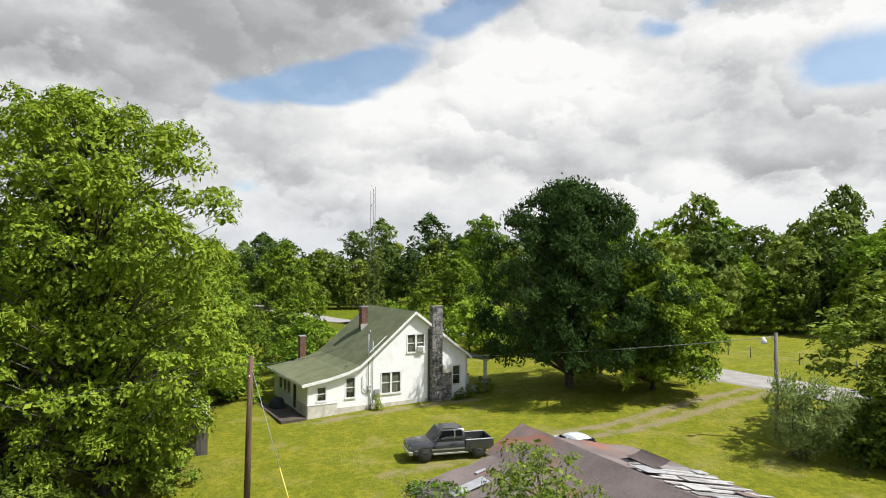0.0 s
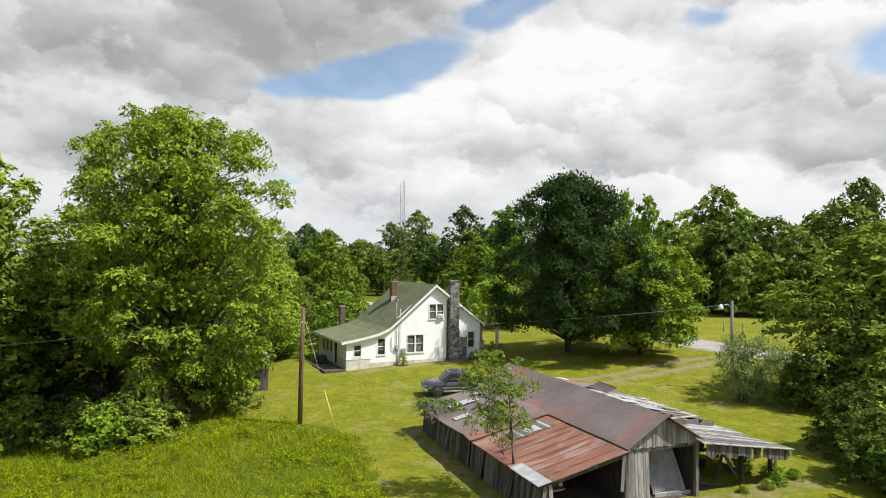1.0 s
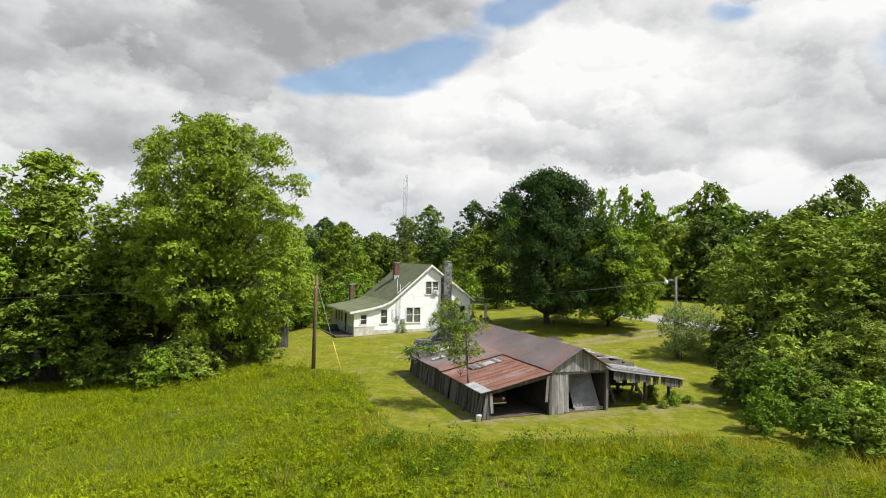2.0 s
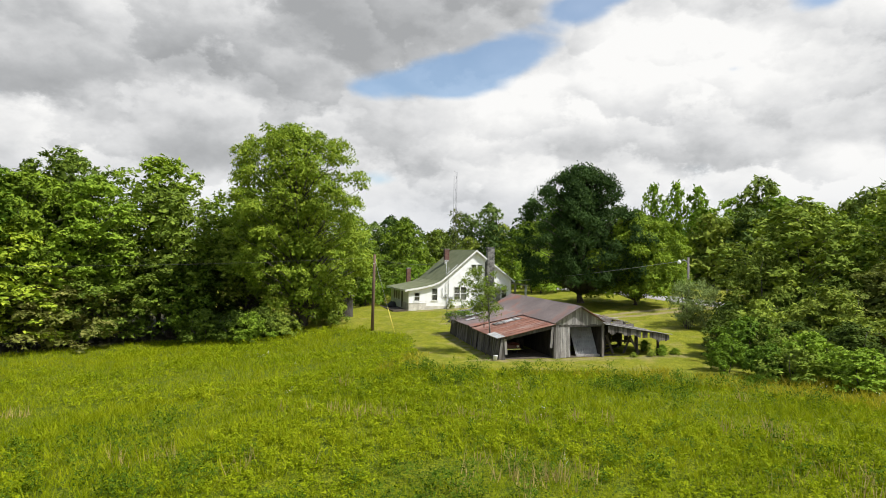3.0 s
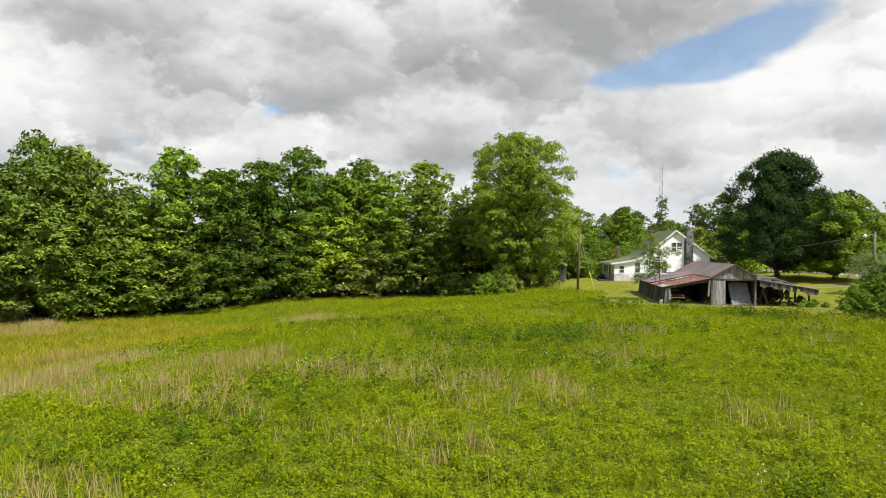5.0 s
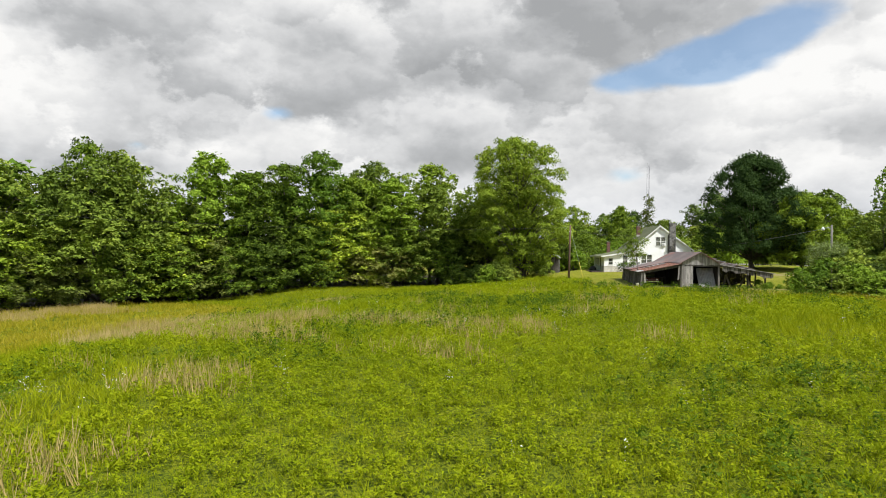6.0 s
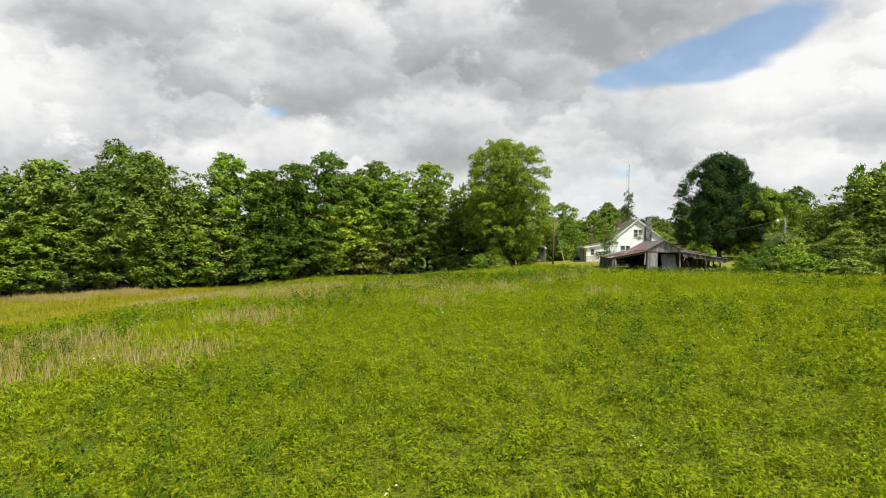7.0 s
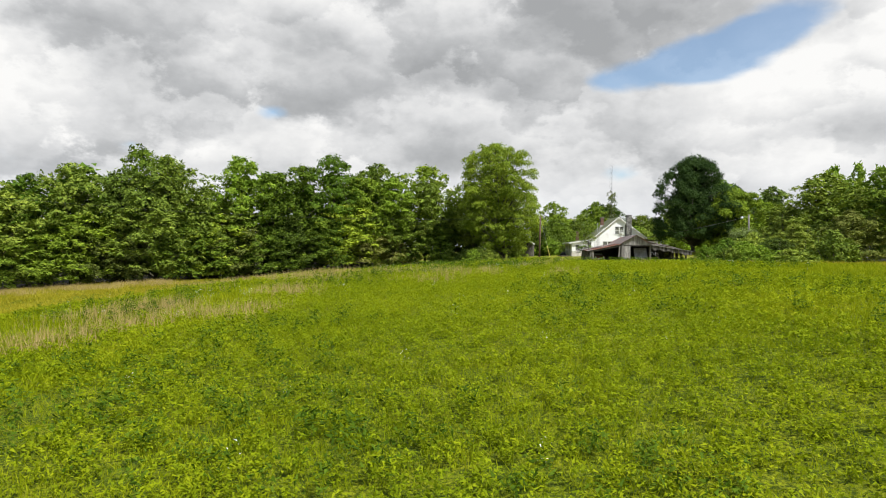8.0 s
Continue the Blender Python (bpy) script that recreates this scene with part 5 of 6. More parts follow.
boards(0.2, BD, 7.85, lambda v: gz(7.9, v) - 0.05, lambda v: 2.5, along_y=True, mat=DARK_SHADEWOOD)
# front: gable boards, posts, hanging doors
boards(4.1, 7.9, 0.0, lambda v: 2.38, lambda v: float(np.interp(v, [3.9, 6.0, 8.0], [2.52, 3.72, 2.52])), wide=0.16, mat=PALE_SUNWOOD)
boards(4.0, 4.4, -0.03, lambda v: gz(4.2, 0) - 0.05, lambda v: 2.50, wide=0.2, mat=PALE_SUNWOOD)
boards(4.4, 5.3, -0.06, lambda v: gz(4.5, 0) - 0.02 + (v - 4.4) * 0.15, lambda v: 2.36 - (v - 4.4) * 0.1, lean=0.05, wide=0.15, mat=PALE_SUNWOOD)
for x, zt in ((-0.02, 1.56), (4.0, 2.45), (7.80, 2.46)):
    part("post", box_bm(x, x + 0.18, -0.05, 0.13, -0.4, zt, 0.012), GREY_SHADEWOOD, barn)
part("door_post", box_bm(0.10, 0.32, -0.10, 0.02, -0.3, 1.50, 0.01), GREY_SHADEWOOD, barn)
part("lintel", prism_bm([(0.0, 1.34), (4.1, 2.20), (4.1, 2.48), (0.0, 1.57)], "y", -0.12, -0.06), GREY_SHADEWOOD, barn)
part("lintel", box_bm(4.1, 7.9, 0.03, 0.12, 2.26, 2.42), GREY_SHADEWOOD, barn)
# shed: ragged apron boards under the front eave, posts
boards(8.0, 13.2, -0.30, lambda v: 2.44 - (v - 7.85) * 0.157 - 0.52 + 0.16 * noise.noise((v * 2.3, 4.0, 1.0)) + 0.08 * math.sin(v * 5), lambda v: 2.44 - (v - 7.85) * 0.157 - 0.02, wide=0.15, skip=0.06, mat=GREY_SHADEWOOD)
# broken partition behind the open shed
boards(7.95, 12.5, 4.3, lambda v: gz(v, 4.3) + 0.25 + 0.3 * noise.noise((v * 1.3, 1.0, 5.0)), lambda v: min(2.30 - (v - 7.85) * 0.157, shed_z(v) - 0.2), skip=0.10, mat=DARK_SHADEWOOD)
for x, ln, tilt in ((8.6, 1.7, 24), (9.5, 1.5, -18), (10.3, 1.6, 31), (11.7, 1.4, -27)):
    bd = part("leaning_board", box_bm(-0.09, 0.09, -0.015, 0.015, 0.0, ln), GREY_SHADEWOOD, barn)
    bd.matrix_basis = pose(x, 1.2 + 0.3 * (x % 1.0), gz(x, 1.2) - 0.03, -12, tilt, 0)
for x, y in ((10.9, 0.3), (12.6, 0.25), (12.7, 3.6), (12.0, 7.4), (10.0, 4.0), (12.0, 11.8)):
    tubes_part("shed_post", [tube([(x, y, -0.4), (x + br.uniform(-0.1, 0.1), y, 2.39 - (x - 7.85) * 0.157 if y < 3.8 else shed_z(x) + 0.02)], [0.11, 0.09], 8)], DARK_SHADEWOOD, barn)
# trodden earth floor, added upright boards that darken the bays, torn boards hung at the lean-to mouth
part("earth_floor", box_bm(0.1, 7.8, 0.15, BD - 0.1, -0.2, 0.035), EARTH, barn, "bare trodden earth floor")
part("earth_floor", box_bm(7.92, 12.6, 0.4, BD - 0.6, -0.2, 0.03), EARTH, barn, "bare trodden earth floor")
boards(0.1, 4.0, 6.2, lambda v: 0.0, lambda v: float(np.interp(v, [0, 4.0], [1.55, 2.42])), mat=DARK_SHADEWOOD)
boards(4.2, 7.8, 7.0, lambda v: 0.0, lambda v: float(np.interp(v, [4.0, 6.0, 7.9], [2.5, 3.65, 2.5])), mat=DARK_SHADEWOOD)
boards(0.3, 6.1, 0.10, lambda v: gz(0, v), lambda v: 1.50, along_y=True, mat=DARK_SHADEWOOD)
for x, ln, tilt in ((0.05, 1.35, 6), (0.28, 1.1, -5), (3.85, 1.5, 4)):
    bd = part("hanging_board", box_bm(-0.08, 0.08, -0.012, 0.012, -ln, 0.0), PALE_SUNWOOD, barn)
    bd.matrix_basis = pose(x, -0.16, 1.42 + x * 0.2248, 0, tilt, 0)
# leaning corrugated panel and fallen door inside the middle bay
panel = thing("leaning_panel", "grey corrugated panel leaning in the barn doorway", "metal panel", BARN @ pose(6.9, 0.5, 0.0, 0, 0, -6))
bm = bmesh.new()
pr = []
for i in range(49):
    f = i / 48
    pr.append([bm.verts.new((-0.85 + 1.7 * f - s * 0.25, s * 0.9, 0.02 + s * 2.05 + 0.0)) for s in (0, 0.5, 1)])
    for v in pr[-1]:
        v.co.y += 0.025 * math.sin(f * 2 * math.pi * 11)
for a, b in zip(pr, pr[1:]):
    for s in range(2):
        bm.faces.new((a[s], b[s], b[s + 1], a[s + 1]))
bmesh.ops.solidify(bm, geom=bm.faces[:], thickness=0.012)
part("sheet", bm, TIN, panel)
part("bottom_board", box_bm(-0.9, 0.95, -0.12, -0.04, 0.0, 0.2, 0.01), SHAKE, panel)
# stored things in the dark bays
old_car = thing("old_car", "dusty old red car stored in the lean-to", "car", BARN @ pose(1.35, 2.3, 0.03, 0, 0, 3))
OLD = surface("faded_red_paint", (0.06, 0.014, 0.011), (0.10, 0.024, 0.018), 3.0, 0.5, bump=0.0)
part("body", box_bm(-0.8, 0.8, -0.6, 3.4, 0.35, 0.85, 0.12), OLD, old_car)
part("cabin", box_bm(-0.68, 0.68, 0.7, 2.8, 0.82, 1.3, 0.15), GLASS, old_car)
part("bumper", box_bm(-0.75, 0.75, -0.72, -0.62, 0.38, 0.52, 0.03), CHROME, old_car)
for x in (-0.55, 0.55):
    tubes_part("headlight", [tube([(x, -0.6, 0.66), (x, -0.66, 0.66)], [0.10, 0.09], 12)], LENS, old_car)
    tubes_part("wheel", [tube([(x * 1.25 - 0.1, 0.2, 0.32), (x * 1.25 + 0.1, 0.2, 0.32)], [0.32, 0.32], 16)], BLACK, old_car)
for i, (x, y, s) in enumerate(((2.75, 4.2, 0.36), (3.2, 4.6, 0.42), (2.75, 5.2, 0.3))):
    drum = thing("oil_drum", "rusty metal drum in the dark barn", "drum", BARN @ pose(x, y, 0.0), "drums in the barn")
    # drums take the same shade-darkened timber colour
    tubes_part("shell", [tube([(0, 0, 0), (0, 0, 0.28), (0, 0, 0.3), (0, 0, 0.58), (0, 0, 0.6), (0, 0, 0.88)], [0.28, 0.28, 0.30, 0.30, 0.28, 0.28], 16)], DARK_SHADEWOOD, drum)
bucket = thing("white_bucket", "white plastic bucket by the barn corner", "bucket", BARN @ pose(-0.45, -0.2, gz(-0.45, -0.2)))
tubes_part("shell", [tube([(0, 0, 0), (0, 0, 0.34), (0, 0, 0.36)], [0.13, 0.16, 0.17], 16)], TRIM, bucket)
for i, (x, y, a, ln) in enumerate(((9.4, 2.0, 20, 2.6), (9.9, 3.0, -30, 2.2), (10.6, 2.6, 60, 1.8), (11.4, 3.6, 10, 2.4), (10.0, 4.6, 80, 2.0))):
    beam = thing("fallen_beam", "broken dark timber fallen under the shed", "timber", BARN @ pose(x, y, 0.1 + 0.16 * i, 0, -16 + 7 * i, a), "fallen timbers")
    part("beam", box_bm(-ln / 2, ln / 2, -0.08, 0.08, 0, 0.16, 0.01), DARK_SHADEWOOD, beam)

# ---- poles, wires, mast ----
def cable(name, a, b, sag, r, mat, label):
    a, b = Vector(a), Vector(b)
    pts = [a.lerp(b, f) - Vector((0, 0, 4 * sag * f * (1 - f))) for f in np.linspace(0, 1, 17)]
    me = mesh_from(name, *tube(pts, [r] * 17, 5), mat, True)
    return tagged(new(name, me), label, "cable")


PX, PY = -8.75, 28.9
pole = thing("utility_pole", "weathered brown wooden utility pole on the lawn", "utility pole", pose(PX, PY, ground_z(PX, PY)))
tubes_part("shaft", [tube([(0, 0, -0.4), (0.05, 0, 3.5), (0.13, 0, 7.3)], [0.16, 0.14, 0.115], 12)], POLE, pole)
for z, s in ((7.05, 1), (6.4, -1), (6.1, 1)):
    tubes_part("insulator", [tube([(0.12, 0.1 * s, z), (0.12, 0.2 * s, z), (0.12, 0.24 * s, z)], [0.03, 0.05, 0.03], 8)], LENS, pole)
tubes_part("guy_wire", [tube([(0.12, 0, 6.9), (2.65, -0.9, -0.2)], [0.012, 0.012], 5)], GREYMETAL, pole)
tubes_part("guy_guard", [tube([(1.75, -0.58, 2.3), (2.65, -0.9, -0.2)], [0.035, 0.035], 8)], YELLOW, pole)
pz = ground_z(PX, PY)
LX, LY = 21.0, 41.1
lz = ground_z(LX, LY)
lamp = thing("yard_lamp", "grey wooden pole with a yard light on a bracket", "street lamp", pose(LX, LY, lz))
tubes_part("shaft", [tube([(0, 0, -0.4), (-0.05, 0, 6.75)], [0.15, 0.105], 12)], GREYPOLE, lamp)
tubes_part("arm", [tube([(-0.1, -0.1, 6.2), (-0.45, -0.2, 6.5), (-0.85, -0.3, 6.45)], [0.025] * 3, 8)], GREYMETAL, lamp)
head = part_me("lamp_head", mesh_from("lamp_head", *tube([(-0.95, -0.33, 6.5), (-0.95, -0.33, 6.38), (-0.95, -0.33, 6.28), (-0.95, -0.33, 6.08)], [0.06, 0.12, 0.2, 0.16], 14), TRIM, True), TRIM, lamp, "pale round lamp head")
he = HOUSE @ Vector((13.9, -0.3, 3.5))
cable("service_cable", he, (LX, LY, lz + 6.5), 0.18, 0.02, GREYMETAL, "grey service cable from the house to the lamp pole")
hw = HOUSE @ Vector((4.7, -0.4, 5.9))
cable("service_cable", (PX + 0.12, PY, pz + 6.9), hw, 0.5, 0.014, WIRE, "black service cable from the pole to the house")
cable("power_line", (PX + 0.12, PY, pz + 7.0), (-62, -42, 8.5), 1.6, 0.010, WIRE, "black power line crossing the field edge")
TX, TY = -8.1, 57.6
tz = ground_z(TX, TY)
tower = thing("antenna_tower", "slim grey lattice mast overgrown with vines", "antenna", pose(TX, TY, tz))
legs = [(0.0, 0.0), (0.42, 0.05), (0.2, 0.38)]
for lx, ly in legs:
    tubes_part("leg", [tube([(lx, ly, -0.3), (lx, ly, 17.6 + lx)], [0.028, 0.022], 6)], MAST, tower)
for k in range(24):
    z = 0.6 + k * 0.74
    (ax, ay), (bx, by) = legs[k % 3], legs[(k + 1) % 3]
    tubes_part("brace", [tube([(ax, ay, z), (bx, by, z + 0.6)], [0.012, 0.012], 4)], MAST, tower)
vr = np.random.default_rng(8)
vine_lobes = [((0.2 + vr.normal() * 0.35, 0.2 + vr.normal() * 0.35, z), (0.55 + 0.5 * (1 - z / 13.5), 0.55 + 0.5 * (1 - z / 13.5), 0.55)) for z in np.linspace(0.5, 12.3, 34)]
part_me("vine", quads_mesh("vine", leaves(vr, vine_lobes, 5200, 0.26, 0.5), LEAF_OLIVE), LEAF_OLIVE, tower, "olive brown climbing vines")
far_pole = thing("utility_pole", "distant grey utility pole in the far field", "utility pole", pose(-36, 186, ground_z(-36, 186)))
tubes_part("shaft", [tube([(0, 0, -0.3), (0, 0, 9)], [0.2, 0.15], 8)], GREYPOLE, far_pole)
tubes_part("crossarm", [tube([(-0.9, 0, 8.4), (0.9, 0, 8.4)], [0.07, 0.07], 6)], GREYPOLE, far_pole)

# ---- the road and its fence ----
ROADLINE = [(64, 6), (47, 32), (37, 45), (29, 53.8), (24.5, 58.9), (12, 77), (0, 96), (-27, 135), (-90, 215)]
ROADLINE = [(a[0] + (b[0] - a[0]) * k / 14, a[1] + (b[1] - a[1]) * k / 14) for a, b in zip(ROADLINE, ROADLINE[1:]) for k in range(14)]
bm = bmesh.new()
strip = []
for i, (x, y) in enumerate(ROADLINE):
    a, b = ROADLINE[max(i - 1, 0)], ROADLINE[min(i + 1, len(ROADLINE) - 1)]
    n = Vector((-(b[1] - a[1]), b[0] - a[0])).normalized()
    strip.append([bm.verts.new((x + s * n.x, y + s * n.y, ground_z(x, y) + h)) for s, h in ((-3.0, -0.05), (-2.7, 0.07), (2.7, 0.07), (3.0, -0.05))])
for ra, rb in zip(strip, strip[1:]):
    for i in range(3):
        bm.faces.new((ra[i], ra[i + 1], rb[i + 1], rb[i]))
me = bpy.data.meshes.new("road")
bmesh.ops.recalc_face_normals(bm, faces=bm.faces)
bm.to_mesh(me)
bm.free()
me.materials.append(ROAD)
tagged(new("road", me), "pale chip-sealed country road", "road", kind="structure")
fence = thing("wire_fence", "old wire fence on wooden posts along the road", "fence", pose(0, 0, 0))
fence_pts = []
for i in range(22):
    f = i / 21
    x, y = 56 - 31 * f + 4.6, 22 + 47 * f + 3.0
    z = ground_z(x, y)
    fence_pts.append(Vector((x, y, z)))
    tubes_part("post", [tube([(x, y, z - 0.3), (x + 0.03, y, z + 1.2)], [0.06, 0.05], 6)], GREYPOLE, fence)
for h in (0.35, 0.7, 1.05):
    tubes_part("wire", [tube([p + Vector((0, 0, h)) for p in fence_pts], [0.01] * len(fence_pts), 4)], GREYMETAL, fence)

# ---- vehicles ----
def wheel(parent, x, y, r=0.37, w=0.24):
    s = 1 if y > 0 else -1
    t = tubes_part("wheel", [tube([(x, y - w / 2, r), (x, y - w / 2 + 0.03, r), (x, y + w / 2 - 0.03, r), (x, y + w / 2, r)], [r - 0.03, r, r, r - 0.03], 24)], BLACK, parent, "black tyre")
    tubes_part("rim", [tube([(x, y + s * (w / 2 + 0.002), r), (x, y + s * (w / 2 + 0.012), r)], [r * 0.6, r * 0.52], 16)], DARK_RIM, t, "dull steel rim")
    for k in range(5):
        a = k * 2 * math.pi / 5
        tubes_part("spoke_hole", [tube([(x + r * 0.36 * math.cos(a), y + s * (w / 2 + 0.012), r + r * 0.36 * math.sin(a)), (x + r * 0.36 * math.cos(a), y + s * (w / 2 + 0.018), r + r * 0.36 * math.sin(a))], [r * 0.1, r * 0.1], 8)], BLACK, t)


def shell(name, sections, mat, parent, label="", close=True):
    """A lofted body: sections of (x, half width low, half width high, z low, z high), rounded at the shoulders."""
    bm = bmesh.new()
    rings = []
    for x, wl, wh, zl, zh in sections:
        c = min(0.12, (zh - zl) * 0.3)
        prof = [(-wl, zl), (-wl - 0.01, zl + c), (-(wl + wh) / 2 - 0.02, (zl + zh) / 2), (-wh, zh - c), (-wh + c, zh), (0, zh + 0.02), (wh - c, zh), (wh, zh - c), ((wl + wh) / 2 + 0.02, (zl + zh) / 2), (wl + 0.01, zl + c), (wl, zl)]
        rings.append([bm.verts.new((x, y, z)) for y, z in prof])
    for ra, rb in zip(rings, rings[1:]):
        n = len(ra)
        for i in range(n):
            bm.faces.new((ra[i], ra[(i + 1) % n], rb[(i + 1) % n], rb[i]))
    bm.faces.new(rings[0][::-1])
    bm.faces.new(rings[-1])
    bmesh.ops.recalc_face_normals(bm, faces=bm.faces)
    return part(name, bm, mat, parent, label, True)


# x runs forward from the middle of the truck
TRUCK = pose(0.35, 36.5, ground_z(0.35, 36.5), 0, 0, 180 + 19)
truck = thing("pickup_truck", "dark grey extended-cab pickup truck parked on the lawn", "pickup truck", TRUCK)
shell("lower_body", [(2.50, 0.78, 0.72, 0.48, 0.92), (2.38, 0.86, 0.80, 0.44, 1.02), (1.4, 0.88, 0.84, 0.44, 1.08), (1.15, 0.88, 0.86, 0.44, 1.10), (-0.74, 0.88, 0.86, 0.44, 1.10)], PAINT_GREY, truck)
shell("cab", [(1.18, 0.80, 0.72, 1.08, 1.12), (0.62, 0.82, 0.68, 1.08, 1.66), (0.45, 0.82, 0.68, 1.08, 1.72), (-0.58, 0.82, 0.68, 1.08, 1.72), (-0.76, 0.82, 0.70, 1.08, 1.66)], PAINT_GREY, truck)
part("roof_panel", box_bm(-0.6, 0.46, -0.60, 0.60, 1.735, 1.755, 0.008), PAINT_GREY, truck)
part("windshield", prism_bm([(1.14, 1.16), (1.17, 1.18), (0.67, 1.65), (0.63, 1.63)], "y", -0.64, 0.64), AUTO_GLASS, truck)
for s in (-1, 1):
    for a, b in ((0.62, -0.10), (-0.20, -0.62)):
        bm = bmesh.new()
        q = [(a + (0.28 if a > 0 else 0), 0.812, 1.14), (b, 0.812, 1.14), (b, 0.705, 1.62), (a - (0.08 if a > 0 else 0), 0.705, 1.62)]
        prism = [bm.verts.new((x, s * (y + o), z)) for o in (0.0, 0.022) for x, y, z in q]
        for f in ((0, 1, 2, 3), (7, 6, 5, 4), (0, 4, 5, 1), (1, 5, 6, 2), (2, 6, 7, 3), (3, 7, 4, 0)):
            bm.faces.new([prism[i] for i in f])
        bmesh.ops.recalc_face_normals(bm, faces=bm.faces)
        part("side_window", bm, AUTO_GLASS, truck)
    part("window_pillar", prism_bm([(-0.11, 1.12), (-0.19, 1.12), (-0.19, 1.64), (-0.11, 1.64)], "y", s * 0.76 - 0.05, s * 0.76 + 0.05), PAINT_SILVER, truck)
    part("bed_side", box_bm(-2.45, -0.78, s * 0.86 - 0.05, s * 0.86 + 0.05, 0.5, 1.08, 0.02), PAINT_GREY, truck)
    part("bed_rail", box_bm(-2.46, -0.78, s * 0.86 - 0.06, s * 0.86 + 0.06, 1.08, 1.115, 0.008), PAINT_SILVER, truck)
    part("rear_fender", prism_bm([(-2.12, 0.60), (-0.98, 0.60), (-1.05, 0.88), (-1.25, 0.99), (-1.85, 0.99), (-2.05, 0.88)], "y", s * 0.91 - 0.08, s * 0.91 + 0.05), PAINT_GREY, truck)
    part("side_trim", box_bm(-0.75, 2.2, s * 0.885 - 0.012, s * 0.885 + 0.012, 0.62, 0.70), PAINT_SILVER, truck)
    part("headlight", box_bm(2.40, 2.46, s * 0.62 - 0.16, s * 0.62 + 0.16, 0.70, 0.86, 0.01), LENS, truck)
    part("tail_light", box_bm(-2.49, -2.44, s * 0.82 - 0.08, s * 0.82 + 0.08, 0.72, 1.02, 0.01), RED_LENS, truck)
    part("mirror", box_bm(0.80, 0.90, s * 0.97 - 0.10, s * 0.95 + 0.10, 1.14, 1.30, 0.02), BLACK, truck)
    for x in (1.62, -1.52):
        arc_o = [(x + 0.50 * math.cos(a), 0.40 + 0.47 * math.sin(a)) for a in np.linspace(0, math.pi, 13)]
        arc_i = [(x + 0.43 * math.cos(a), 0.40 + 0.40 * math.sin(a)) for a in np.linspace(math.pi, 0, 13)]
        part("wheel_arch", prism_bm(arc_i, "y", s * 0.885 - 0.03, s * 0.885 + 0.018), BLACK, truck, "dark wheel arch")
        part("fender_lip", prism_bm(arc_o + arc_i, "y", s * 0.90 - 0.03, s * 0.90 + 0.035), PAINT_GREY, truck)
        wheel(truck, x, s * 0.83, 0.385, 0.25)
    part("rocker", box_bm(-0.98, 1.12, s * 0.87 - 0.02, s * 0.87 + 0.02, 0.36, 0.46, 0.01), PAINT_SILVER, truck, "silver rocker panel")
    for x in (1.02, -0.22):
        part("door_gap", box_bm(x, x + 0.014, s * 0.892 - 0.004, s * 0.892 + 0.008, 0.52, 1.08), BLACK, truck)
    part("door_handle", box_bm(-0.10, 0.06, s * 0.895 - 0.004, s * 0.895 + 0.03, 0.92, 0.97, 0.006), BLACK, truck)
    part("roof_gutter", box_bm(-0.66, 0.55, s * 0.685 - 0.012, s * 0.685 + 0.02, 1.655, 1.685), PAINT_SILVER, truck, "bright drip rail")
    part("windshield_pillar", prism_bm([(1.12, 1.10), (1.20, 1.10), (0.66, 1.68), (0.58, 1.68)], "y", s * 0.73 - 0.05, s * 0.73 + 0.05), PAINT_GREY, truck)
    part("bumper_end", box_bm(2.30, 2.52, s * 0.86 - 0.04, s * 0.86 + 0.03, 0.42, 0.62, 0.02), PAINT_SILVER, truck)
part("bed_floor", box_bm(-2.42, -0.78, -0.82, 0.82, 0.55, 0.62), BLACK, truck, "black bed liner")
part("tailgate", box_bm(-2.48, -2.42, -0.80, 0.80, 0.55, 1.08, 0.015), PAINT_GREY, truck)
part("bulkhead", box_bm(-0.84, -0.78, -0.8, 0.8, 0.55, 1.08), BLACK, truck)
part("front_bumper", box_bm(2.42, 2.58, -0.84, 0.84, 0.44, 0.64, 0.03), CHROME, truck, "chrome front bumper")
part("rear_bumper", box_bm(-2.62, -2.49, -0.82, 0.82, 0.46, 0.62, 0.02), CHROME, truck)
part("grille", box_bm(2.42, 2.47, -0.44, 0.44, 0.68, 0.88, 0.01), BLACK, truck)

CAR = pose(7.9, 36.2, ground_z(7.9, 36.2), 0, 0, -60)
car = thing("white_car", "white sedan parked on the lawn behind the barn", "car", CAR)
shell("body", [(2.25, 0.70, 0.62, 0.35, 0.68), (1.95, 0.84, 0.78, 0.30, 0.82), (0.9, 0.86, 0.82, 0.30, 0.92), (-1.5, 0.86, 0.82, 0.30, 0.96), (-2.1, 0.82, 0.76, 0.34, 0.94), (-2.28, 0.74, 0.66, 0.40, 0.80)], PAINT_WHITE, car)
shell("cabin", [(1.05, 0.74, 0.62, 0.90, 0.94), (0.35, 0.74, 0.58, 0.90, 1.36), (-0.2, 0.74, 0.58, 0.90, 1.42), (-0.9, 0.74, 0.58, 0.90, 1.38), (-1.65, 0.72, 0.58, 0.92, 0.98)], PAINT_WHITE, car)
part("windshield", prism_bm([(0.99, 0.98), (1.03, 0.99), (0.44, 1.33), (0.40, 1.32)], "y", -0.56, 0.56), AUTO_GLASS, car)
part("rear_window", prism_bm([(-1.60, 1.0), (-1.0, 1.34), (-0.97, 1.36), (-1.58, 1.03)], "y", -0.54, 0.54), AUTO_GLASS, car)
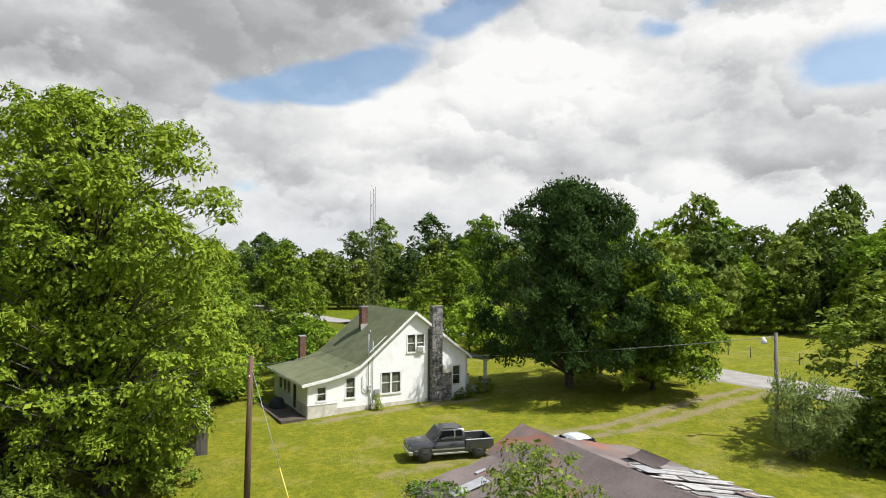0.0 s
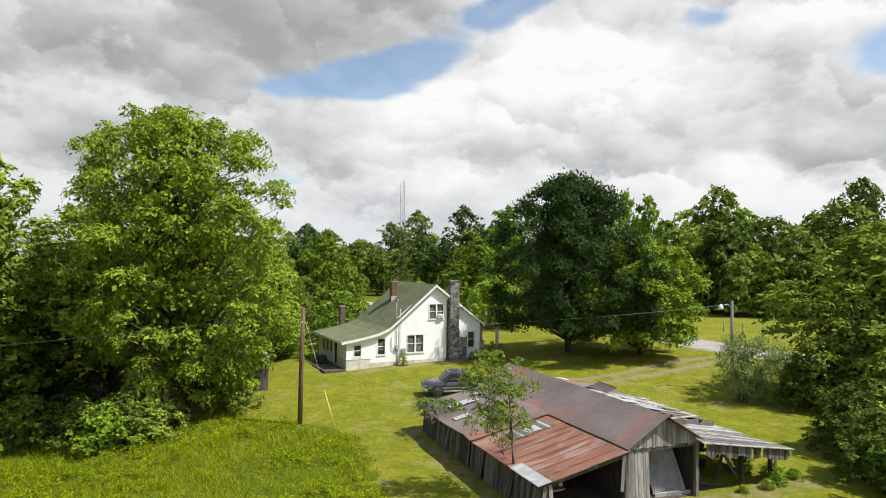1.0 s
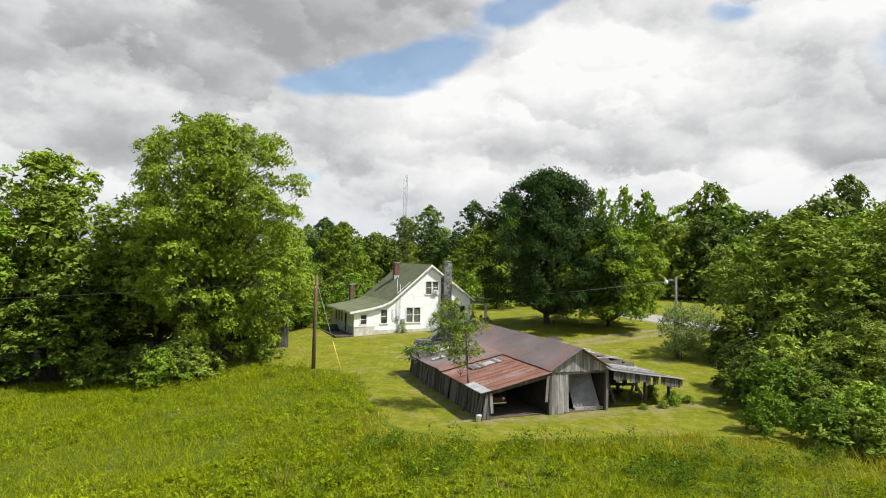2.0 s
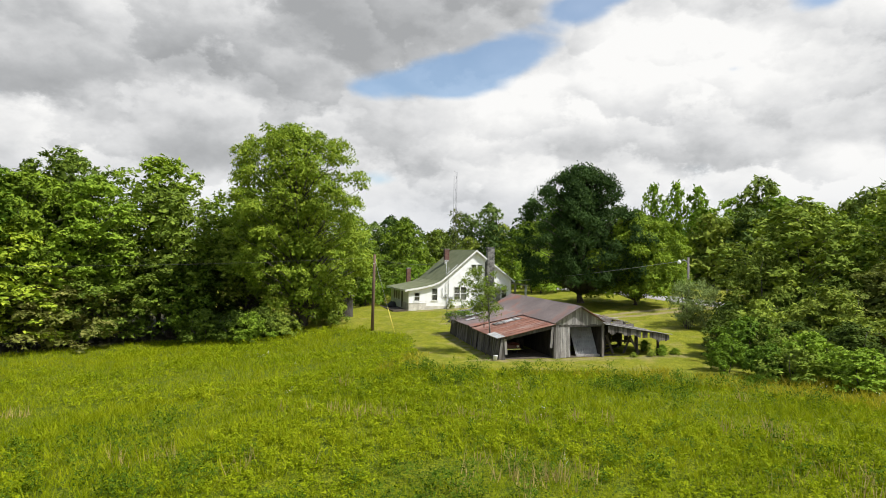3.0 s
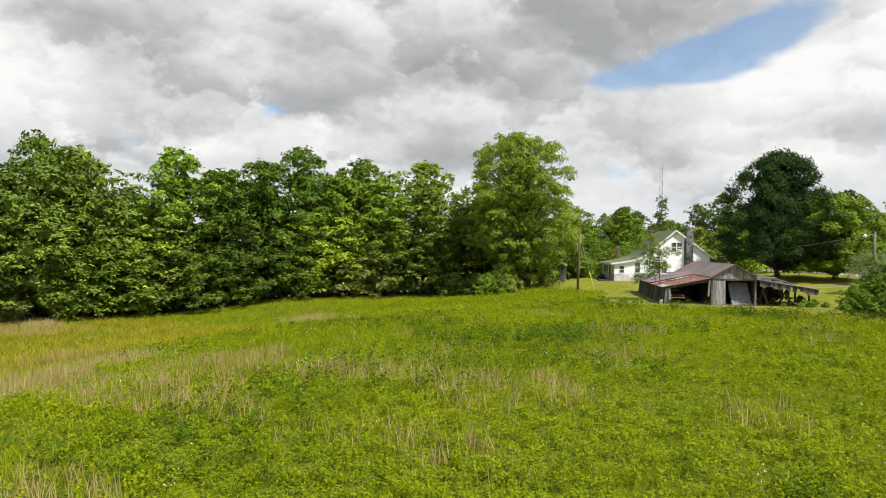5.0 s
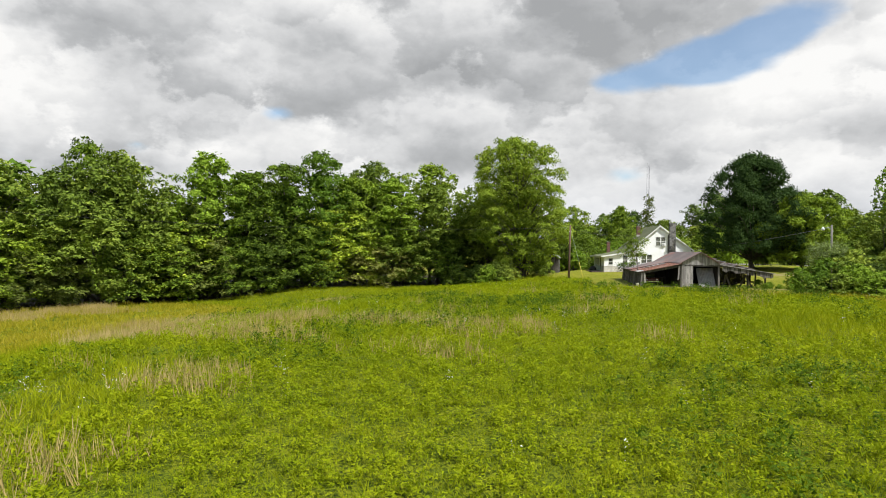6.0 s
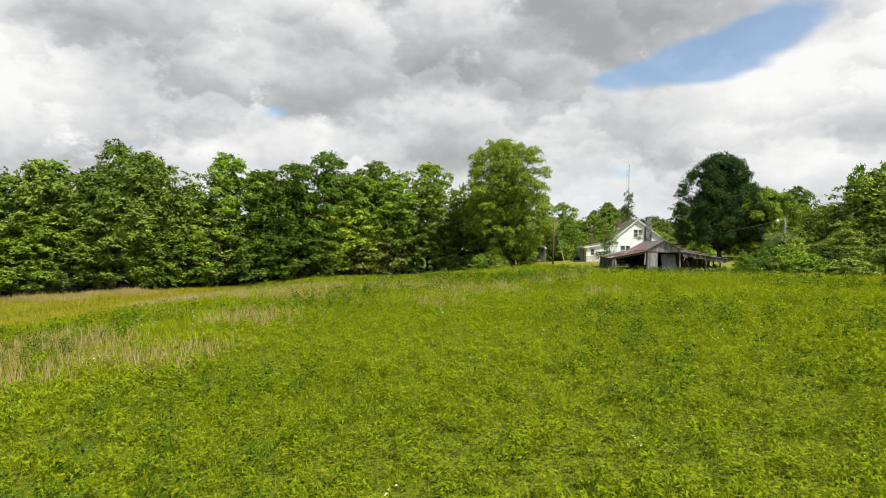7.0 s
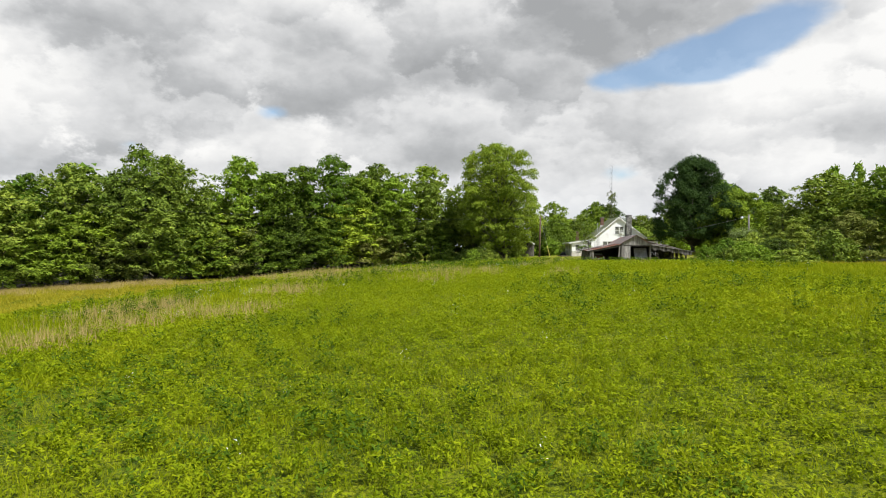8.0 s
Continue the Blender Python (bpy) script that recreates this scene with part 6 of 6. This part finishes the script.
for s in (-1, 1):
    for a, b in ((0.55, -0.25), (-0.35, -1.05)):
        bm = bmesh.new()
        vs = [bm.verts.new((x, s * (y + o), z)) for o in (0.0, 0.022) for x, y, z in ((a, 0.735, 0.98), (b, 0.735, 0.98), (b, 0.63, 1.30), (a - 0.15, 0.63, 1.30))]
        for f in ((0, 1, 2, 3), (7, 6, 5, 4), (0, 4, 5, 1), (1, 5, 6, 2), (2, 6, 7, 3), (3, 7, 4, 0)):
            bm.faces.new([vs[i] for i in f])
        bmesh.ops.recalc_face_normals(bm, faces=bm.faces)
        part("side_window", bm, AUTO_GLASS, car)
    for x in (1.38, -1.35):
        wheel(car, x, s * 0.76, 0.32, 0.2)
    part("tail_light", box_bm(-2.30, -2.24, s * 0.58 - 0.14, s * 0.58 + 0.14, 0.66, 0.82, 0.01), RED_LENS, car)
    part("headlight", box_bm(2.18, 2.26, s * 0.50 - 0.14, s * 0.50 + 0.14, 0.52, 0.66, 0.01), LENS, car)

# ---- the little shed under the walnut ----
SHED = pose(-15.9, 36.6, ground_z(-15.9, 36.6), 0, 0, 24)
tshed = thing("garden_shed", "small grey board shed with a rounded tin roof", "shed", SHED)
for y in (-1.4, 1.34):
    a = -1.6
    while a < 1.6:
        part("board", box_bm(a, a + 0.2, y, y + 0.06, -0.3, 2.2 + 0.45 * (1 - (a / 1.7) ** 2)), GREY_SHADEWOOD, tshed)
        a += 0.22
for x in (-1.62, 1.56):
    a = -1.4
    while a < 1.35:
        part("board", box_bm(x, x + 0.06, a, a + 0.2, -0.3, 2.2), GREY_SHADEWOOD, tshed)
        a += 0.22
arc = [(1.8 * math.sin(t), 2.2 + 0.65 * (math.cos(t * 1.0) - 0.0) - 0.0) for t in np.linspace(-1.5, 1.5, 13)]
part("roof", prism_bm(arc + [(p[0] * 0.97, p[1] - 0.05) for p in arc[::-1]], "y", -1.6, 1.6), TIN, tshed, "rounded grey tin roof", True)

# ---- the meadow: blades, weeds, seed heads and blooms ----
def patchy(x, y, scale, seed):
    """A cheap smooth noise over the plan, 0 to 1."""
    v = np.zeros_like(x)
    r = np.random.default_rng(seed)
    for k in range(7):
        a = r.uniform(0, 2 * math.pi)
        w = scale * r.uniform(0.6, 2.2)
        v += np.sin((x * math.cos(a) + y * math.sin(a)) * w + r.uniform(0, 6.28))
    return np.clip(0.5 + v / 6.0, 0, 1)


def scatter(rng, x0, x1, y0, y1, density):
    n = int((x1 - x0) * (y1 - y0) * density)
    return rng.uniform(x0, x1, n), rng.uniform(y0, y1, n)


def in_field(x, y):
    return (y < field_edge(x + 2.4 * (patchy(x, y, 0.5, 8) - 0.5)) - 0.3 + 1.4 * (patchy(x, y, 0.7, 3) - 0.5)) & (wood_side(x, y) < 0.5) & (x < 48)


WAY = [(39, -61), (31, -50), (23, -40), (15, -28), (11, -18)]


def off_way(x, y):
    best = np.full(x.shape, 1e9)
    for (ax, ay), (bx, by) in zip(WAY, WAY[1:]):
        l2 = (bx - ax) ** 2 + (by - ay) ** 2
        t = np.clip(((x - ax) * (bx - ax) + (y - ay) * (by - ay)) / l2, 0, 1)
        best = np.minimum(best, np.hypot(x - ax - t * (bx - ax), y - ay - t * (by - ay)))
    return best


def blades(rng, x, y, per, height, width, spread, bend):
    """per blades round each root: (n, 3, 3) leaning slivers."""
    n = len(x) * per
    bx = np.repeat(x, per) + rng.normal(scale=spread, size=n)
    by = np.repeat(y, per) + rng.normal(scale=spread, size=n)
    bz = land(bx, by) - 0.03
    h = np.repeat(height, per) * rng.uniform(0.55, 1.25, n)
    a = rng.uniform(0, 2 * math.pi, n)
    w = width * rng.uniform(0.6, 1.3, n)
    lean = h * rng.uniform(0.1, bend, n)
    b = rng.uniform(0, 2 * math.pi, n)
    root = np.stack([bx, by, bz], -1)
    side = np.stack([np.cos(a) * w, np.sin(a) * w, np.zeros(n)], -1)
    tip = root + np.stack([np.cos(b) * lean, np.sin(b) * lean, h], -1)
    return np.stack([root - side, root + side, tip], 1)


def weeds(rng, x, y, per, height, leaf, spread):
    n = len(x) * per
    f = rng.uniform(0.15, 1.0, n)
    hx = np.repeat(x, per) + rng.normal(scale=1.0, size=n) * np.repeat(spread, per) * (1.2 - 0.6 * f)
    hy = np.repeat(y, per) + rng.normal(scale=1.0, size=n) * np.repeat(spread, per) * (1.2 - 0.6 * f)
    p = np.stack([hx, hy, land(hx, hy) + f * np.repeat(height, per)], -1)
    nrm = unit(rng.normal(size=(n, 3)) * 0.6 + np.array([0, 0, 1.0]))
    side = unit(np.cross(nrm, rng.normal(size=(n, 3))))
    cross = np.cross(nrm, side)
    s = leaf * rng.uniform(0.6, 1.4, (n, 1))
    a, b = side * s, cross * s * 0.50
    return np.stack([p - a * 0.5 + b * 0.5, p + a * 0.65 - nrm * s * 0.14, p - a * 0.5 - b * 0.5], 1)


def stuff(name, me, label, category="grass"):
    return tagged(new(name, me), label, category, kind="stuff")


mr = np.random.default_rng(404)
tris = []
# close to the way the camera takes, then the middle of the field, then its far edge
x, y = scatter(mr, -6, 46, -66, 0, 20)
keep = in_field(x, y) & (off_way(x, y) < 13)
x, y = x[keep], y[keep]
tris.append(blades(mr, x, y, 5, 0.17 + 0.20 * patchy(x, y, 0.5, 8), 0.011, 0.09, 1.2))
x, y = scatter(mr, -40, 48, -66, 16, 12.5)
d = off_way(x, y)
keep = in_field(x, y) & (d >= 12.5) & (d < 30)
x, y = x[keep], y[keep]
tris.append(blades(mr, x, y, 5, 0.24 + 0.24 * patchy(x, y, 0.5, 8), 0.024, 0.12, 1.2))
x, y = scatter(mr, -64, 48, -66, 31, 5.5)
keep = in_field(x, y) & (off_way(x, y) >= 29)
x, y = x[keep], y[keep]
fresh = (x < -1) & (y > -6)
tris.append(blades(mr, x[fresh], y[fresh], 6, 0.26 + 0.24 * patchy(x[fresh], y[fresh], 0.5, 8), 0.024, 0.2, 1.2))
x, y = x[~fresh], y[~fresh]
stuff("ripening_grass", quads_mesh("ripening_grass", blades(mr, x, y, 5, 0.28 + 0.28 * patchy(x, y, 0.5, 8), 0.03, 0.2, 1.2), GRASS_DRY, 3), "yellowing uncut grass over the crest and towards the woods")
stuff("meadow_grass", quads_mesh("meadow_grass", np.concatenate(tris), GRASS, 3), "rough green meadow grass, uncut and uneven")
# broad-leaved weeds, thick in drifts
leafy = []
for near, far, density, per, leaf, least in ((0, 9, 6.0, 38, 0.085, 0.05), (9, 20, 4.2, 30, 0.115, 0.18), (20, 30, 1.1, 24, 0.16, 0.52)):
    x, y = scatter(mr, -20, 46, -66, 14, density)
    d = off_way(x, y)
    keep = in_field(x, y) & (d >= near) & (d < far) & (patchy(x, y, 0.22, 15) * mr.uniform(0.6, 1.4, len(x)) > least)
    x, y = x[keep], y[keep]
    leafy.append(weeds(mr, x, y, per, 0.20 + 0.38 * mr.random(len(x)), leaf, 0.09 + 0.09 * mr.random(len(x))))
x, y = scatter(mr, -30, 4, 2, 30, 1.5)
keep = in_field(x, y) & (off_way(x, y) >= 20) & (patchy(x, y, 0.45, 27) + 0.35 * np.exp(-((x + 3) / 3) ** 2) > 0.50)
x, y = x[keep], y[keep]
leafy.append(weeds(mr, x, y, 26, 0.34 + 0.36 * patchy(x, y, 0.8, 4), 0.15, 0.16 + 0.12 * mr.random(len(x))))
stuff("meadow_weeds", quads_mesh("meadow_weeds", np.concatenate(leafy), WEED, 3), "fresh green broad-leaved weeds among the grass", "weeds")
# dark weed clumps; extra ones round (3, -11) stand in for a cloud shadow
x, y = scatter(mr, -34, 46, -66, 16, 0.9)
cloud_shade = np.exp(-((x - 3) / 12) ** 2 - ((y + 11) / 6) ** 2)
keep = in_field(x, y) & (off_way(x, y) < 26) & (patchy(x, y, 0.3, 21) * mr.uniform(0.5, 1.5, len(x)) + 0.4 * cloud_shade > 0.72)
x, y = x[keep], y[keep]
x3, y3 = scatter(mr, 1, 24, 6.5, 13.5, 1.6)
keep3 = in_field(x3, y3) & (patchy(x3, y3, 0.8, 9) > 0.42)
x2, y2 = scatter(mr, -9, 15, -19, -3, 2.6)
cloud_shade = np.exp(-((x2 - 3) / 9) ** 2 - ((y2 + 11) / 5) ** 2)
keep = in_field(x2, y2) & (cloud_shade * patchy(x2, y2, 0.6, 5) * mr.uniform(0.5, 1.5, len(x2)) > 0.38)
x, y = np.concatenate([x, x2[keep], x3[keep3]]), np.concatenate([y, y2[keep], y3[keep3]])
stuff("dark_weeds", quads_mesh("dark_weeds", weeds(mr, x, y, 54, 0.48 + 0.40 * mr.random(len(x)), 0.11, 0.15 + 0.13 * mr.random(len(x))), WEED_DARK, 3), "dark green clumps of tall weeds in the meadow, massed to stand in for cloud shade", "weeds")
# dry seed heads in drifts, thickest down the slope towards the woods
x, y = scatter(mr, -64, 30, -66, 20, 6.5)


def heap_at(cx, cy, rx, ry, turn=0.0):
    c, t = math.cos(radians(turn)), math.sin(radians(turn))
    return np.exp(-(((x - cx) * c + (y - cy) * t) / rx) ** 2 - (((y - cy) * c - (x - cx) * t) / ry) ** 2)


drift = 1.0 * np.exp(-((wood_side(x, y) + 7) / 6.0) ** 2) * (y < -14) + 1.6 * heap_at(-6, -30.5, 8, 3.0, 15) + 0.9 * heap_at(-14, -26.5, 9, 2.6) + 0.75 * heap_at(8.5, -49.5, 5, 6)
drift = drift + 0.3 * heap_at(7, -40, 5, 5) + 1.1 * heap_at(-24, 0.7, 5, 1.6) + 0.36 * heap_at(9, -23, 9, 7) + 0.08 * heap_at(14, -3, 26, 11) + 0.17
keep = in_field(x, y) & (drift * patchy(x, y, 0.55, 33) * mr.uniform(0.5, 1.5, len(x)) > 0.29)
x, y = x[keep], y[keep]
stuff("seed_grass", quads_mesh("seed_grass", blades(mr, x, y, 7, 0.55 + 0.25 * mr.random(len(x)), 0.019, 0.16, 0.5), SEED, 3), "tan dry seed heads standing above the meadow")
# white umbels in loose patches, here and there a yellow one
UMBELS = [(7.5, -24.1), (8.7, -23.0), (3.7, -41.6), (5.8, -39.7), (11.3, -47.7), (2.6, -24.7), (-1.7, -17.5), (15.0, -18.8), (12.1, -18.6), (13.7, -17.5), (-13.4, 15.6), (-3.8, -33.9)]
x, y = scatter(mr, -10, 40, -62, 12, 0.02)
keep = in_field(x, y)
x = np.concatenate([x[keep]] + [cx + mr.normal(scale=0.55, size=5) for cx, cy in UMBELS])
y = np.concatenate([y[keep]] + [cy + mr.normal(scale=0.40, size=5) for cx, cy in UMBELS])
stuff("white_blooms", quads_mesh("white_blooms", weeds(mr, x, y, 12, 0.62 + 0 * x, 0.045, 0.10 + 0 * x), BLOOM, 3), "small white wildflowers scattered over the meadow", "flowers")
x, y = 11.1 + mr.normal(scale=0.35, size=10), -29.2 + mr.normal(scale=0.3, size=10)
stuff("yellow_blooms", quads_mesh("yellow_blooms", weeds(mr, x, y, 10, 0.5 + 0 * x, 0.06, 0.09 + 0 * x), YELLOW, 3), "patch of small yellow wildflowers in the grass", "flowers")

# ---- plants close to the buildings ----
sapling = make_tree("sapling", 61, 6.6, 1.9, 2.7, 34, 0.24, 6800, 0.16, LEAF_SHADE, "slender sapling growing against the barn wall", "tree", profile=TALL, lean=(-0.7, 0.2), droop=0.6, aspect=0.3, trunk=0.05, stems=2, fill=0.03)
place(sapling, 4.5, 17.9, 1.0, 0)
vine_root = thing("barn_vine", "green vine and dry twigs over the barn corner", "vine", BARN @ pose(0.0, 11.8, 0))
vr = np.random.default_rng(15)
part_me("foliage", quads_mesh("foliage", leaves(vr, [((0.2, 0.0, 2.0), (0.9, 1.0, 0.35)), ((0.9, -0.6, 2.15), (0.6, 0.6, 0.3)), ((-0.3, 0.8, 1.8), (0.5, 0.7, 0.5))], 520, 0.20, 0.2), LEAF_LIGHT), LEAF_LIGHT, vine_root)
twigs = []
for k in range(170):
    p = Vector((vr.uniform(-0.9, 1.0), vr.uniform(-1.6, 1.5), vr.uniform(1.5, 2.2)))
    q = p + Vector((vr.normal() * 0.5 - 0.2, vr.normal() * 0.5, vr.uniform(-0.7, 0.5)))
    twigs.append(tube([p, p.lerp(q, 0.5) + Vector((0, 0, 0.1)), q], [0.012, 0.009, 0.004], 4))
tubes_part("twig", twigs, SHAKE, vine_root, "tangle of dry grey twigs")
foundation_bush = make_tree("foundation_bush", 63, 1.0, 0.55, 0.05, 16, 0.4, 1000, 0.10, LEAF_OAK, "small round bush against the house wall", "bush", profile=DOME, trunk=0.02, stems=3, fill=0.04)
bp = HOUSE @ Vector((5.25, -0.6, 0))
place(foundation_bush, bp.x, bp.y, 1.0)
for u, v, s in ((12.6, -0.7, 0.8), (13.4, -0.6, 0.9), (15.0, 0.2, 1.2), (12.1, -0.8, 0.6), (15.8, 0.0, 1.0)):
    p = HOUSE @ Vector((u, v, 0))
    plant(foundation_bush, p.x, p.y, s, s * 90)
# willow-like bush by the lamp pole
wand = make_tree("willow_bush", 66, 4.6, 2.7, 0.3, 70, 0.17, 8500, 0.25, LEAF_WILLOW, "grey-green feathery bush beside the lamp pole", "bush", profile=[(0, 0.6), (0.3, 0.85), (0.7, 1.0), (1, 0.75)], droop=-1.4, aspect=0.2, trunk=0.04, stems=6, fill=0.06)
place(wand, 21.0, 37.4, 0.98)
# rank growth along the shed front and in the barn mouth
for u, v, s, tall in ((11.6, -0.5, 0.13, 0.9), (12.6, -0.2, 0.16, 0.8), (13.2, 0.6, 0.2, 0.7), (12.4, 1.8, 0.2, 0.9), (10.2, -0.4, 0.10, 0.9), (13.9, 0.0, 0.13, 0.8)):
    p = BARN @ Vector((u, v, 0))
    shrub(0 if u > 12 else 1, p.x, p.y, s, tall)
